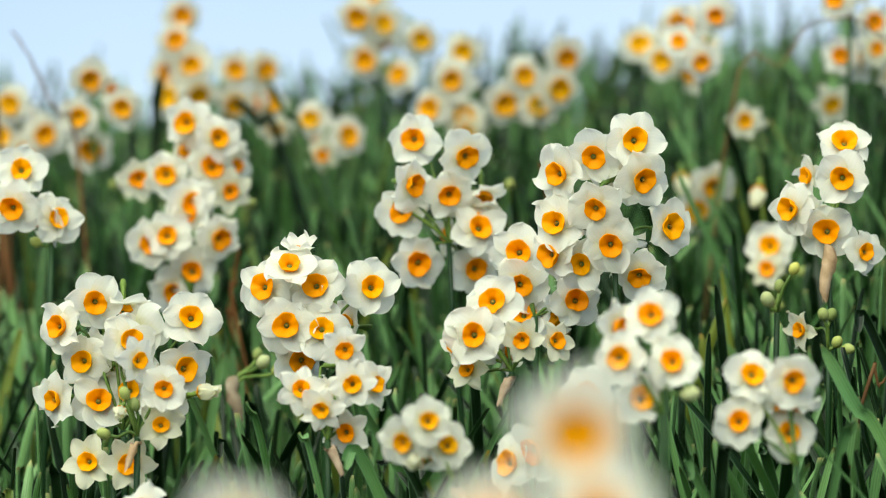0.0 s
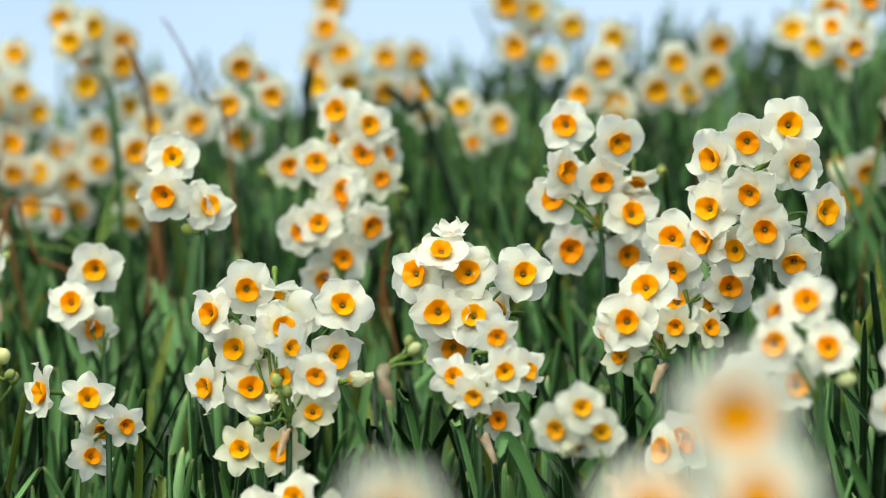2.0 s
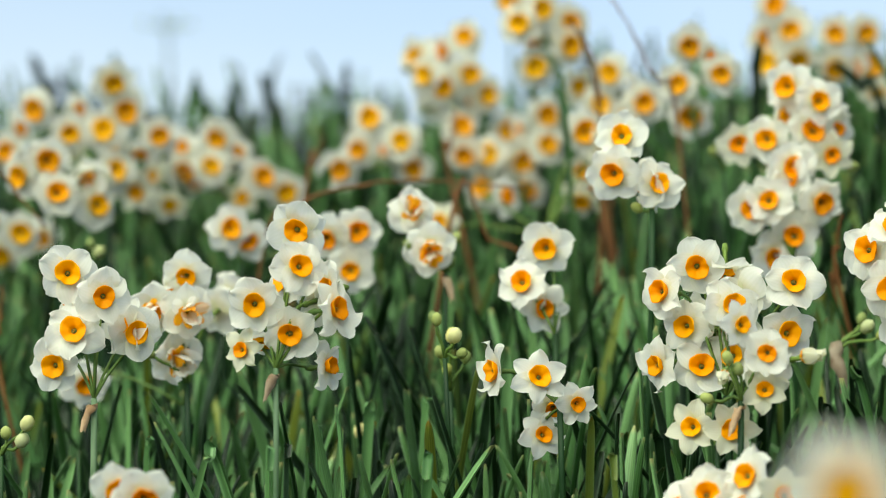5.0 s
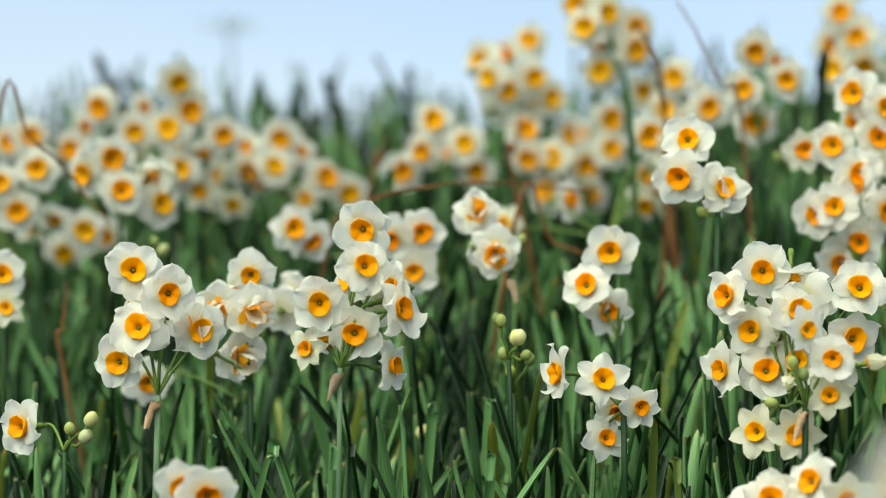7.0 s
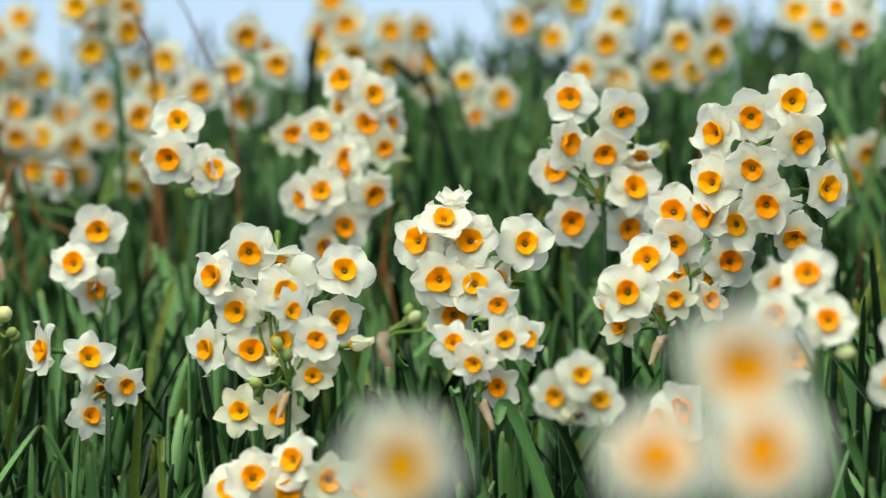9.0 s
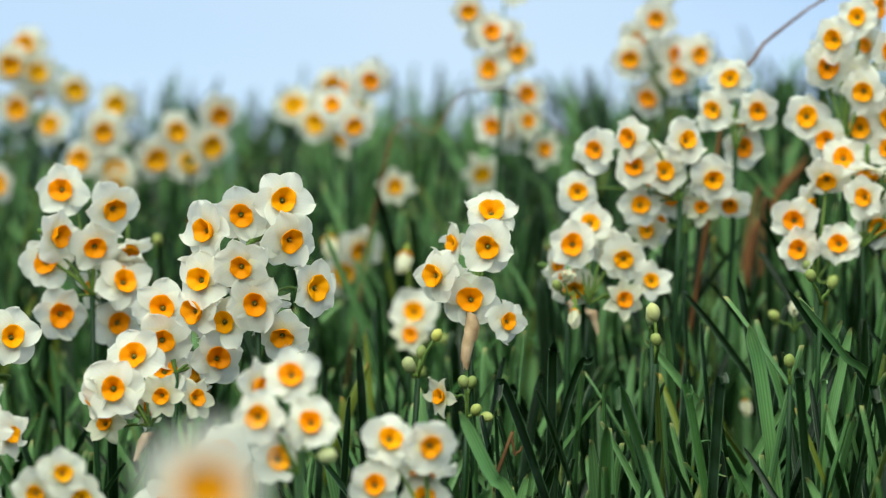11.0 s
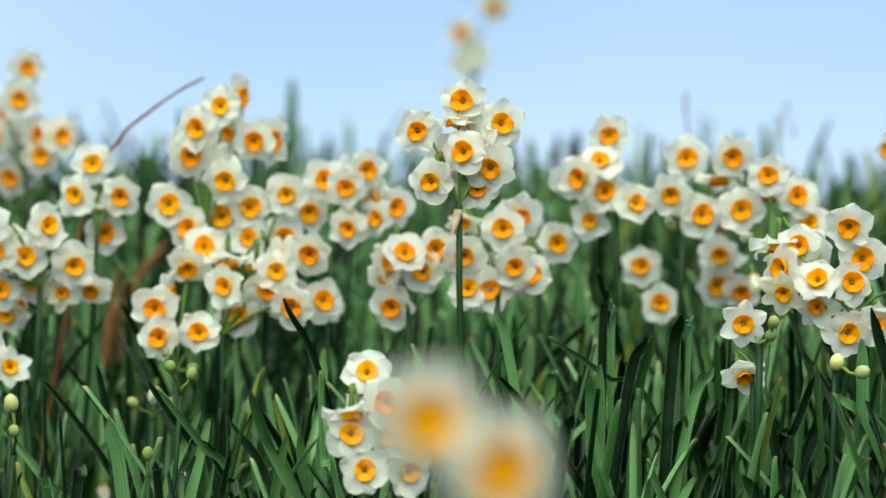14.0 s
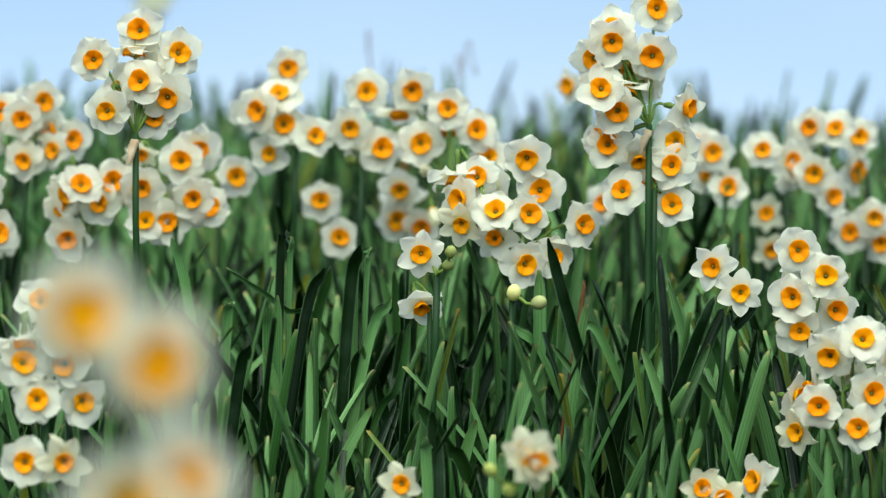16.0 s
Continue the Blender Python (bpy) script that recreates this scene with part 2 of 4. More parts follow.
def tube(path, radii, sides=6, flat=1.0):
    """Rings along a path; returns vertices and faces."""
    verts, faces = [], []
    for k, p in enumerate(path):
        d = (path[min(k + 1, len(path) - 1)] - path[max(k - 1, 0)]).normalized()
        a = d.cross(Vector((0.31, 0.95, 0.05))).normalized()
        b = d.cross(a)
        for s in range(sides):
            t = 2 * math.pi * s / sides
            verts.append(p + a * (math.cos(t) * radii[k]) + b * (math.sin(t) * radii[k] * flat))
    for k in range(len(path) - 1):
        for s in range(sides):
            s2 = (s + 1) % sides
            faces.append((k * sides + s, k * sides + s2, (k + 1) * sides + s2, (k + 1) * sides + s))
    faces.append(tuple(range(sides - 1, -1, -1)))
    faces.append(tuple(range((len(path) - 1) * sides, len(path) * sides)))
    return verts, faces


def bezier(a, b, c, d, count):
    out = []
    for k in range(count):
        t = k / (count - 1)
        u = 1 - t
        out.append(a * u ** 3 + b * (3 * u * u * t) + c * (3 * u * t * t) + d * t ** 3)
    return out


# ---------------------------------------------------------------- flower pieces, for a flower one unit across that faces +z


def petal_mesh(seed, width, point, curl, mat):
    """One tepal from the throat (v = 0) to its tip (v = 1): ovate, cupped or folded along the midrib, waved and nicked at the margin, with a small point."""
    rng = random.Random(seed)
    rows, cols = 11, 8
    ph, ph2, amp, lean = rng.uniform(0, 6), rng.uniform(0, 6), rng.uniform(0.006, 0.021), rng.uniform(-0.06, 0.06)
    fold, cup, twist = rng.uniform(-0.035, 0.02), rng.uniform(-0.03, 0.09), rng.uniform(-0.10, 0.10)
    nick = [rng.uniform(-0.014, 0.010) for k in range(rows + 1)], [rng.uniform(-0.014, 0.010) for k in range(rows + 1)]
    verts, uvs, faces = [], [], []
    for i in range(rows + 1):
        v = 1 - (1 - i / rows) ** 1.5
        shape = (v + 0.22) ** 0.55 * max(0.0, 1 - v ** (2.6 - 1.1 * point)) ** (0.46 + 0.3 * point)
        w = width * 1.13 * shape + 0.010
        for j in range(cols + 1):
            u = 2 * j / cols - 1
            edge = abs(u)
            x = u * w * 0.5 + lean * v * v
            if edge == 1 and 3 < i < rows:
                x += math.copysign(nick[j > 0][i], u)
            r = 0.04 + 0.46 * v
            if i == rows:
                r += 0.016 * (1 - edge)
            z = -0.035 + 0.05 * math.sin(v * 2.2) - curl * v * v + cup * edge * edge * v + twist * u * v * v
            z += amp * math.sin(3.6 * u + 4.5 * v + ph) * v + 0.4 * amp * math.sin(9.0 * v + ph2) * u * v + fold * math.exp(-u * u * 14) * v
            verts.append((x, r, z))
            uvs.append((j / cols, v))
    for i in range(rows):
        for j in range(cols):
            a = i * (cols + 1) + j
            faces.append((a, a + 1, a + cols + 2, a + cols + 1))
    return mesh_of("petal", verts, faces, mat, uvs)


def corona_mesh(seed, radius, height, mat):
    """The shallow cup: dark throat, flaring wall, wavy pleated rim with thickness."""
    rng = random.Random(seed)
    prof = ((0.020, -0.10, 0.0), (0.036, -0.04, 0.09), (0.048, -0.008, 0.17), (0.42 * radius, 0.36 * height, 0.36), (0.62 * radius, 0.62 * height, 0.52), (0.84 * radius, 0.86 * height, 0.78), (0.96 * radius, height, 0.95), (radius, 0.97 * height, 1.0), (radius * 0.99, height * 0.84, 1.0), (0.86 * radius, 0.4 * height, 0.8), (0.7 * radius, -0.02, 0.5))
    sides = 30
    p1, p2, p3 = rng.uniform(0, 6), rng.uniform(0, 6), rng.uniform(0, 6)
    fold, notch = rng.uniform(0.015, 0.045), rng.uniform(0, 6.28)
    verts, uvs, faces = [], [], []
    for k, (r, z, v) in enumerate(prof):
        for s in range(sides):
            t = 2 * math.pi * s / sides
            dent = math.exp(-((t - notch + math.pi) % (2 * math.pi) - math.pi) ** 2 / 0.06)
            wob = 1 + (0.05 * math.sin(2 * t + p3) + fold * math.sin(3 * t + p1) + 0.02 * math.sin(8 * t + p2) - 0.06 * dent) * v * (r / radius)
            verts.append((math.cos(t) * r * wob, math.sin(t) * r * wob, z + (0.018 * math.sin(5 * t + p2) + 0.02 * dent) * v))
            uvs.append((s / sides, v))
    for k in range(len(prof) - 1):
        for s in range(sides):
            s2 = (s + 1) % sides
            faces.append((k * sides + s, k * sides + s2, (k + 1) * sides + s2, (k + 1) * sides + s))
    faces.append(tuple(range(sides - 1, -1, -1)))
    return mesh_of("corona", verts, faces, mat, uvs)


def blob(centre, rx, ry, rz, lat=4, lon=6):
    verts, faces = [], []
    for i in range(lat + 1):
        a = math.pi * i / lat
        for j in range(lon):
            b = 2 * math.pi * j / lon
            verts.append((centre[0] + rx * math.sin(a) * math.cos(b), centre[1] + ry * math.sin(a) * math.sin(b), centre[2] + rz * math.cos(a)))
    for i in range(lat):
        for j in range(lon):
            j2 = (j + 1) % lon
            faces.append((i * lon + j, (i + 1) * lon + j, (i + 1) * lon + j2, i * lon + j2))
    return verts, faces


def join(parts):
    verts, faces = [], []
    for v, f in parts:
        faces += [tuple(i + len(verts) for i in q) for q in f]
        verts += [tuple(p) for p in v]
    return verts, faces


def stamens_mesh(seed):
    """Six anthers in two rings round the style, in the mouth of the throat."""
    rng = random.Random(seed)
    bits = []
    for k in range(6):
        t = 2 * math.pi * k / 6 + rng.uniform(-0.35, 0.35)
        r = rng.uniform(0.012, 0.018) if k % 2 else rng.uniform(0.028, 0.040)
        bits.append(blob((math.cos(t) * r, math.sin(t) * r, 0.034 if k % 2 else 0.016), 0.011, 0.011, 0.026))
    bits.append(blob((0, 0, 0.03), 0.009, 0.009, 0.03))
    return mesh_of("throat", *join(bits), STAMEN)


OUTER = [petal_mesh(k, 0.62 + 0.03 * (k % 3), 0.50 + 0.20 * (k % 2), (0.0, 0.06, 0.13, -0.05, 0.03)[k % 5], WHITE) for k in range(12)]
DIMMED_OUTER = [petal_mesh(100 + k, 0.62 + 0.03 * (k % 3), 0.50 + 0.20 * (k % 2), (0.0, 0.06, 0.13)[k % 3], DIMMED) for k in range(6)]
DIMMED_INNER = [petal_mesh(110 + k, 0.54 + 0.03 * (k % 3), 0.65 + 0.20 * (k % 2), (0.0, 0.05, 0.10)[k % 3], DIMMED) for k in range(6)]
INNER = [petal_mesh(20 + k, 0.54 + 0.03 * (k % 3), 0.65 + 0.20 * (k % 2), (0.0, 0.05, 0.10, -0.06)[k % 4], WHITE) for k in range(10)]
NARROW = [petal_mesh(40 + k, 0.45 + 0.02 * (k % 3), 0.95, (0.02, 0.08, -0.04)[k % 3], CREAM) for k in range(8)]
STARRY = [petal_mesh(50 + k, 0.47 + 0.02 * (k % 3), 0.95, (0.02, 0.10, -0.04)[k % 3], WHITE) for k in range(6)]
CLOSED = [petal_mesh(60 + k, 0.38, 0.35, -0.42, CREAM) for k in range(5)]
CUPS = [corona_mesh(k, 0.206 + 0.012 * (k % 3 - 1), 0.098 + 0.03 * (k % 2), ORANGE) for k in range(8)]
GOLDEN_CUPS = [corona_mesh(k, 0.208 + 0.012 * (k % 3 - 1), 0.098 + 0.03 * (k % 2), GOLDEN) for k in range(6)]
STAMENS = [stamens_mesh(k) for k in range(5)]
FRILLS = [petal_mesh(80 + k, 0.30 if k % 3 == 1 else 0.36, 0.1, -0.25 - 0.1 * (k % 3), FRILL if k % 2 else WHITE) for k in range(6)]
PALE_FRILLS = [petal_mesh(90 + k, 0.32, 0.1, -0.25 - 0.1 * (k % 3), FRILL if k % 2 else CREAM) for k in range(6)]

TURNS = {"l": (-40, 0), "L": (-60, 0), "r": (40, 0), "R": (60, 0), "u": (0, 32), "U": (0, 72), "d": (0, -32), "D": (0, -75), "k": (150, 20), "m": (20, -52)}
COUNT = ("no", "one", "two", "three", "four", "five", "six", "seven", "eight", "nine", "ten", "eleven", "twelve", "thirteen", "fourteen")
EYE = Vector((0, 0, 0.75))
BLOOMS = []


def flower(plant, at, root, code, rng, axis):
    """A narcissus flower on its pedicel; code letters give its bearing and age, and g the dimmed petals."""
    young, small, double = "y" in code, "s" in code, "f" in code
    size = 0.0386 * rng.uniform(0.94, 1.06) * (0.82 if small else 0.88 if "t" in code else 0.83 if "v" in code else 0.86 if "w" in code else 1.0) * (0.95 if young else 1.0)
    yaw, pitch = rng.uniform(-21, 21), rng.uniform(-17, 17)
    for c in code:
        if c in TURNS:
            yaw, pitch = yaw * 0.5 + TURNS[c][0], pitch * 0.5 + TURNS[c][1]
    head = plant.location + at
    toward = EYE - head
    BLOOMS.append((head.x / head.y, (head.z - EYE.z) / head.y, head.y))
    heading = math.atan2(toward.x, toward.y)
    if not any(c in TURNS for c in code):
        yaw += max(-18, min(18, axis * 420))
    a, p = heading - radians(yaw), radians(pitch) + math.atan2(toward.z, math.hypot(toward.x, toward.y))
    way = Vector((math.sin(a) * math.cos(p), math.cos(a) * math.cos(p), math.sin(p)))
    rot = way.to_track_quat("Z", "Y").to_matrix().to_4x4() @ Matrix.Rotation(rng.uniform(0, 6.28), 4, "Z")
    m = Matrix.Translation(at - way * (0.1 * size)) @ rot @ Matrix.Scale(size, 4)
    back = at - way * size * 0.12
    neck = back - way * size * 0.42
    inv = m.inverted()
    up = root + (Vector((0, 0, 1)) * 0.4 + (neck - root).normalized()) * (neck - root).length * 0.35
    bend = bezier(root, up, neck - way * 0.012 + Vector((0, 0, 0.004)), neck, 6)
    bits = [tube([inv @ q for q in bend], [0.00105 / size] * 6, 5), tube([inv @ (neck - way * 0.002), inv @ (neck + way * 0.002), inv @ (neck + way * 0.004), inv @ back], [0.0015 / size, 0.0024 / size, 0.0016 / size, 0.0022 / size], 6)]
    fl = piece("flower", mesh_of("flower", *join(bits), PEDICEL), plant, m)
    if "c" in code:
        for k in range(5):
            piece("petal", rng.choice(CLOSED), fl, Matrix.Rotation(radians(72 * k + rng.uniform(-8, 8)), 4, "Z") @ Matrix.Rotation(radians(rng.uniform(38, 52)), 4, "X") @ Matrix.Scale(0.85, 4))
    else:
        for k in range(6):
            lift = -0.03 if k % 2 else 0.0
            tilt = rng.uniform(-9, 9) + (8 if young else 0) + (26 if "U" in code else 0)
            kinds = NARROW if young else STARRY if "n" in code else (DIMMED_OUTER if "g" in code else OUTER) if k % 2 else (DIMMED_INNER if "g" in code else INNER)
            s = rng.uniform(0.93, 1.05)
            piece("petal", rng.choice(kinds), fl, Matrix.Rotation(radians(60 * k + rng.uniform(-7, 7)), 4, "Z") @ Matrix.Translation((0, 0, lift)) @ Matrix.Rotation(radians(tilt), 4, "X") @ Matrix.Diagonal((s * rng.uniform(0.94, 1.06), s, 1, 1)))
    if double:
        for k in range(14):
            piece("frill", (PALE_FRILLS if young else FRILLS)[k % 6], fl, Matrix.Rotation(radians(51 * k + rng.uniform(-12, 12)), 4, "Z") @ Matrix.Translation((0, 0, 0.05)) @ Matrix.Rotation(radians(rng.uniform(-10, 45)), 4, "X") @ Matrix.Scale(rng.uniform(0.5, 0.66) if k % 2 else rng.uniform(0.55, 0.8), 4), "ruffled orange and white inner frill" if k == 0 else "")
    cup = 0.90 if small or young or "n" in code else 1.16 if "o" in code or "g" in code else 1.04 if set(code) & set("tvw") else 1.0
    if "c" in code or double:
        cup *= 0.72
    if double or "p" in code:
        return
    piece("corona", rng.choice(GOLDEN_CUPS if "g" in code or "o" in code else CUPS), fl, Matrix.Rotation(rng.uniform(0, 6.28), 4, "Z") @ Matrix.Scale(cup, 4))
    piece("throat", rng.choice(STAMENS), fl, Matrix.Rotation(rng.uniform(0, 6.28), 4, "Z") @ Matrix.Scale(0.75, 4))


def bud(plant, at, root, pale, rng):
    """An unopened bud on a short pedicel."""
    way = ((at - root).normalized() + Vector((rng.uniform(-0.3, 0.3), -0.2, 0.3))).normalized()
    rad = 0.0047 if pale else 0.0037
    path = [at + way * (rad * s) for s in (-1.3, -1.1, -0.65, 0.0, 0.65, 1.05, 1.25)]
    radii = [rad * s for s in (0.25, 0.55, 0.9, 1.0, 0.85, 0.45, 0.08)]
    body = piece("bud", mesh_of("bud", *tube(path, radii, 8), BUD_PALE if pale else BUD), plant)
    neck = path[0]
    bend = bezier(root, root.lerp(neck, 0.4) + Vector((0, 0, 0.008)), neck - way * 0.01, neck, 5)
    piece("pedicel", mesh_of("pedicel", *tube(bend, [0.0012] * 5, 5), PEDICEL), body)


def spathe(plant, root, way, big, rng):
    """The papery sheath at the top of the stalk, split and withered."""
    side = rng.choice((-1, 1)) * rng.uniform(0.6, 1.0)
    verts, faces = [], []
    for i in range(8):
        v = i / 7
        if big:
            c = root + way * (0.006 - 0.036 * v) + Vector((side * (0.004 * v - 0.002 * math.sin(v * 6)), -0.001, 0))
            w, wrap = 0.0022 + 0.0034 * math.sin(0.5 + v * 2.4) - 0.0012 * v, 1.15
        else:
            c = root + way * (0.012 * v - 0.006) + Vector((side * 0.009 * v * v, -0.004 * v, -0.027 * v ** 2.2))
            w, wrap = 0.0024 + 0.0016 * math.sin(v * 3.0) - 0.0012 * v, 1.1 - 0.2 * v
        for j in range(5):
            t = (j - 2) * wrap
            rough = rng.uniform(0.7, 1.3)
            verts.append(c + Vector((math.sin(t) * w * rough, -math.cos(t) * w * rough, rng.uniform(-1, 1) * 0.0018)))
    for i in range(7):
        for j in range(4):
            a = i * 5 + j
            faces.append((a, a + 1, a + 6, a + 5))
    piece("spathe", mesh_of("spathe", verts, faces, SPATHE), plant, None, "withered papery brown sheath")


seeded = [100]


def narcissus(head, flowers, sheath=""):
    """One flowering stalk: stem from the soil to head, flowers and buds at offsets from it in millimetres."""
    seeded[0] += 1
    rng = random.Random(seeded[0])
    head = Vector(head)
    bx, by = head.x + rng.uniform(-0.03, 0.03), head.y + rng.uniform(-0.01, 0.05)
    base = Vector((bx, by, ground_height(bx, by) - 0.01))
    plant = new("narcissus")
    plant.location = base
    top = head - base
    bend = bezier(Vector((0, 0, 0)), Vector((rng.uniform(-0.012, 0.012), 0, top.z * 0.35)), Vector((top.x * 0.95, top.y * 0.95, top.z * 0.7)), top, 9)
    few = len(flowers) < 3
    r = rng.uniform(0.0019, 0.0025) * (0.8 if few else 1.0)
    piece("stem", mesh_of("stem", *tube(bend, [r * (1.12 - 0.2 * k / 8) for k in range(9)], 8, 0.75), PALE_STEM if sheath == "ps" else STEM), plant)
    mid = sum(f[0] for f in flowers) / len(flowers) / 1000
    blooms = buds = frills = 0
    for f in flowers:
        at, code = top + Vector(f[:3]) / 1000, f[3] if len(f) > 3 else ""
        if "b" in code:
            bud(plant, at, top, "B" in code, rng)
            buds += 1
        else:
            flower(plant, at, top, code, rng, f[0] / 1000 - mid)
            blooms += 1
            frills += "f" in code
    open_ones = [f for f in flowers if len(f) < 4 or not set(f[3]) & set("bkcp")]
    for k in range(min(5, max(0, len(open_ones) - 1) // 2, 14 - blooms)):
        a, b = rng.sample(open_ones, 2)
        at = top + (Vector(a[:3]) + Vector(b[:3])) / 2000 + Vector((rng.uniform(-7, 7), rng.uniform(14, 24), rng.uniform(-7, 7))) / 1000
        flower(plant, at, top, rng.choice(("L", "R", "Ls", "Rs", "D", "ds")), rng, 0.0)
        blooms += 1
    if sheath:
        spathe(plant, top, (bend[-1] - bend[-2]).normalized(), sheath == "SP", rng)
    cream = sum(len(f) > 3 and "y" in f[3] for f in flowers) * 2 > blooms
    if not blooms:
        label = "green narcissus stalk with " + COUNT[buds] + (" unopened bud" if buds == 1 else " unopened buds")
    elif frills:
        label = "narcissus stalk with " + COUNT[blooms] + " double cream orange-centred flowers"
    else:
        label = "narcissus stalk with " + COUNT[blooms] + (" creamy" if cream else " white") + (" orange-cupped flower" if blooms == 1 else " orange-cupped flowers")
    if blooms and buds:
        label += " and buds" if buds > 1 else " and a bud"
    return tagged(plant, label, "flower", "narcissus stalks in the meadow")


# ---------------------------------------------------------------- leaves


LEAF_ROWS = (0.0, 0.18, 0.36, 0.53, 0.70, 0.84, 0.92, 0.965, 0.99, 1.0)
LEAF_ENDS = (1.0, 1.0, 1.0, 1.0, 1.0, 0.97, 0.90, 0.76, 0.50, 0.10)


def leaf_strip(rng, height, width, lean, twist, droop):
    """A strap leaf from its base at the origin: channelled, arching, with a blunt rounded tip."""
    rows = 9
    verts, faces, uvs = [], [], []
    a = rng.uniform(0, 6.28)
    out = Vector((math.cos(a), math.sin(a), 0))
    face = rng.uniform(0, 3.14)
    for i in range(rows + 1):
        v = LEAF_ROWS[i]
        z = height * (v - droop * v ** 4)
        c = out * (lean * v ** 1.7 * height + droop * height * 0.8 * v ** 3) + Vector((0, 0, z))
        t = face + twist * v
        across = Vector((math.cos(t), math.sin(t), 0))
        depth = Vector((-math.sin(t), math.cos(t), 0))
        w = width * (0.75 + 0.25 * math.sin(min(1.0, v * 1.6) * 1.57)) * LEAF_ENDS[i]
        for u in (-1, 0, 1):
            verts.append(c + across * (u * w * 0.5) + depth * (abs(u) * width * 0.38))
            uvs.append(((u + 1) / 2, v))
    for i in range(rows):
        for j in range(2):
            k = i * 3 + j
            faces.append((k, k + 1, k + 4, k + 3))
    return verts, faces, uvs


def random_leaf(rng, tall=1.0):
    droop = rng.uniform(0.15, 0.32) if rng.random() < 0.06 else rng.uniform(0, 0.06)
    return leaf_strip(rng, tall * min(0.405, rng.gauss(0.345, 0.04)), rng.uniform(0.0048, 0.0094), abs(rng.gauss(0.15, 0.16)), rng.uniform(-1.2, 1.2), droop)


def covers(verts, x, y, z):
    """Whether the upper part of a leaf would stand right before an open bloom."""
    top = np.array([(v.x + x, v.y + y, v.z + z) for v in verts[10::3]])
    u, w = top[:, 0] / top[:, 1], (top[:, 2] - EYE.z) / top[:, 1]
    hit = (abs(BLOOM[:, 0][:, None] - u) < 0.0085) & (abs(BLOOM[:, 1][:, None] - w) < 0.0095) & (BLOOM[:, 2][:, None] > top[:, 1] - 0.03) & (BLOOM[:, 2][:, None] > 1.5)
    return bool(hit.any())


def leaf_clump(x, y, rng, tall=1.0):
    """A bulb's tuft of leaves, each leaf its own part."""
    base = new("narcissus_tuft")
    base.location = (x, y, ground_height(x, y) - 0.01)
    for k in range(rng.randint(6, 8)):
        verts, faces, uvs = random_leaf(rng, tall)
        off = Vector((rng.gauss(0, 0.018), rng.gauss(0, 0.018), 0))
        if covers(verts, x + off.x, y + off.y, base.location.z):
            continue
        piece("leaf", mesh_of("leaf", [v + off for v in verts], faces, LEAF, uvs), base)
    return tagged(base, "tuft of upright blue-green strap leaves in the meadow", "leaves", "leaf tufts in the meadow")


def wedge(rng, near, far, left=-24, right=36):
    """A place on the bank between two distances from the camera's stand."""
    a = radians(rng.uniform(left, right))
    r = math.sqrt(rng.uniform(near * near, far * far))
    return r * math.sin(a), r * math.cos(a)


def foliage(name, seed, count, near, far, label, tall=1.0, left=-24, right=36, clumps=0):
    """The countless leaves of the meadow, joined."""
    rng = random.Random(seed)
    verts, faces, uvs = [], [], []
    spots = [wedge(rng, near, far, left, right) for k in range(clumps)]
    for k in range(count):
        if clumps:
            x, y = rng.choice(spots)
            x, y = x + rng.gauss(0, 0.05), y + rng.gauss(0, 0.05)
        else:
            x, y = wedge(rng, near, far, left, right)
        z = ground_height(x, y) - 0.01
        v, f, u = random_leaf(rng, tall + (1 - tall) * max(0.0, min(1.0, (math.hypot(x, y) - 2.0) / 0.25)) if tall < 1 else tall)
        if near <= 2.0 and y > 1.2 and covers(v, x, y, z):
            continue
        n = len(verts)
        verts += [(p.x + x, p.y + y, p.z + z) for p in v]
        faces += [tuple(i + n for i in q) for q in f]
        uvs += u
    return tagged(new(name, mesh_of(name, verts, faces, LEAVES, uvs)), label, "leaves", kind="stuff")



def smooth_path(points, count):
    """A smooth line through the points."""
    ext = [points[0] * 2 - points[1], *points, points[-1] * 2 - points[-2]]
    out = []
    for k in range(count):
        t = k / (count - 1) * (len(points) - 1)
        i = min(int(t), len(points) - 2)
        f = t - i
        a, b, c, d = ext[i:i + 4]
        out.append((b * 2 + (c - a) * f + (a * 2 - b * 5 + c * 4 - d) * f * f + (b * 3 - a - c * 3 + d) * f ** 3) * 0.5)
    return out


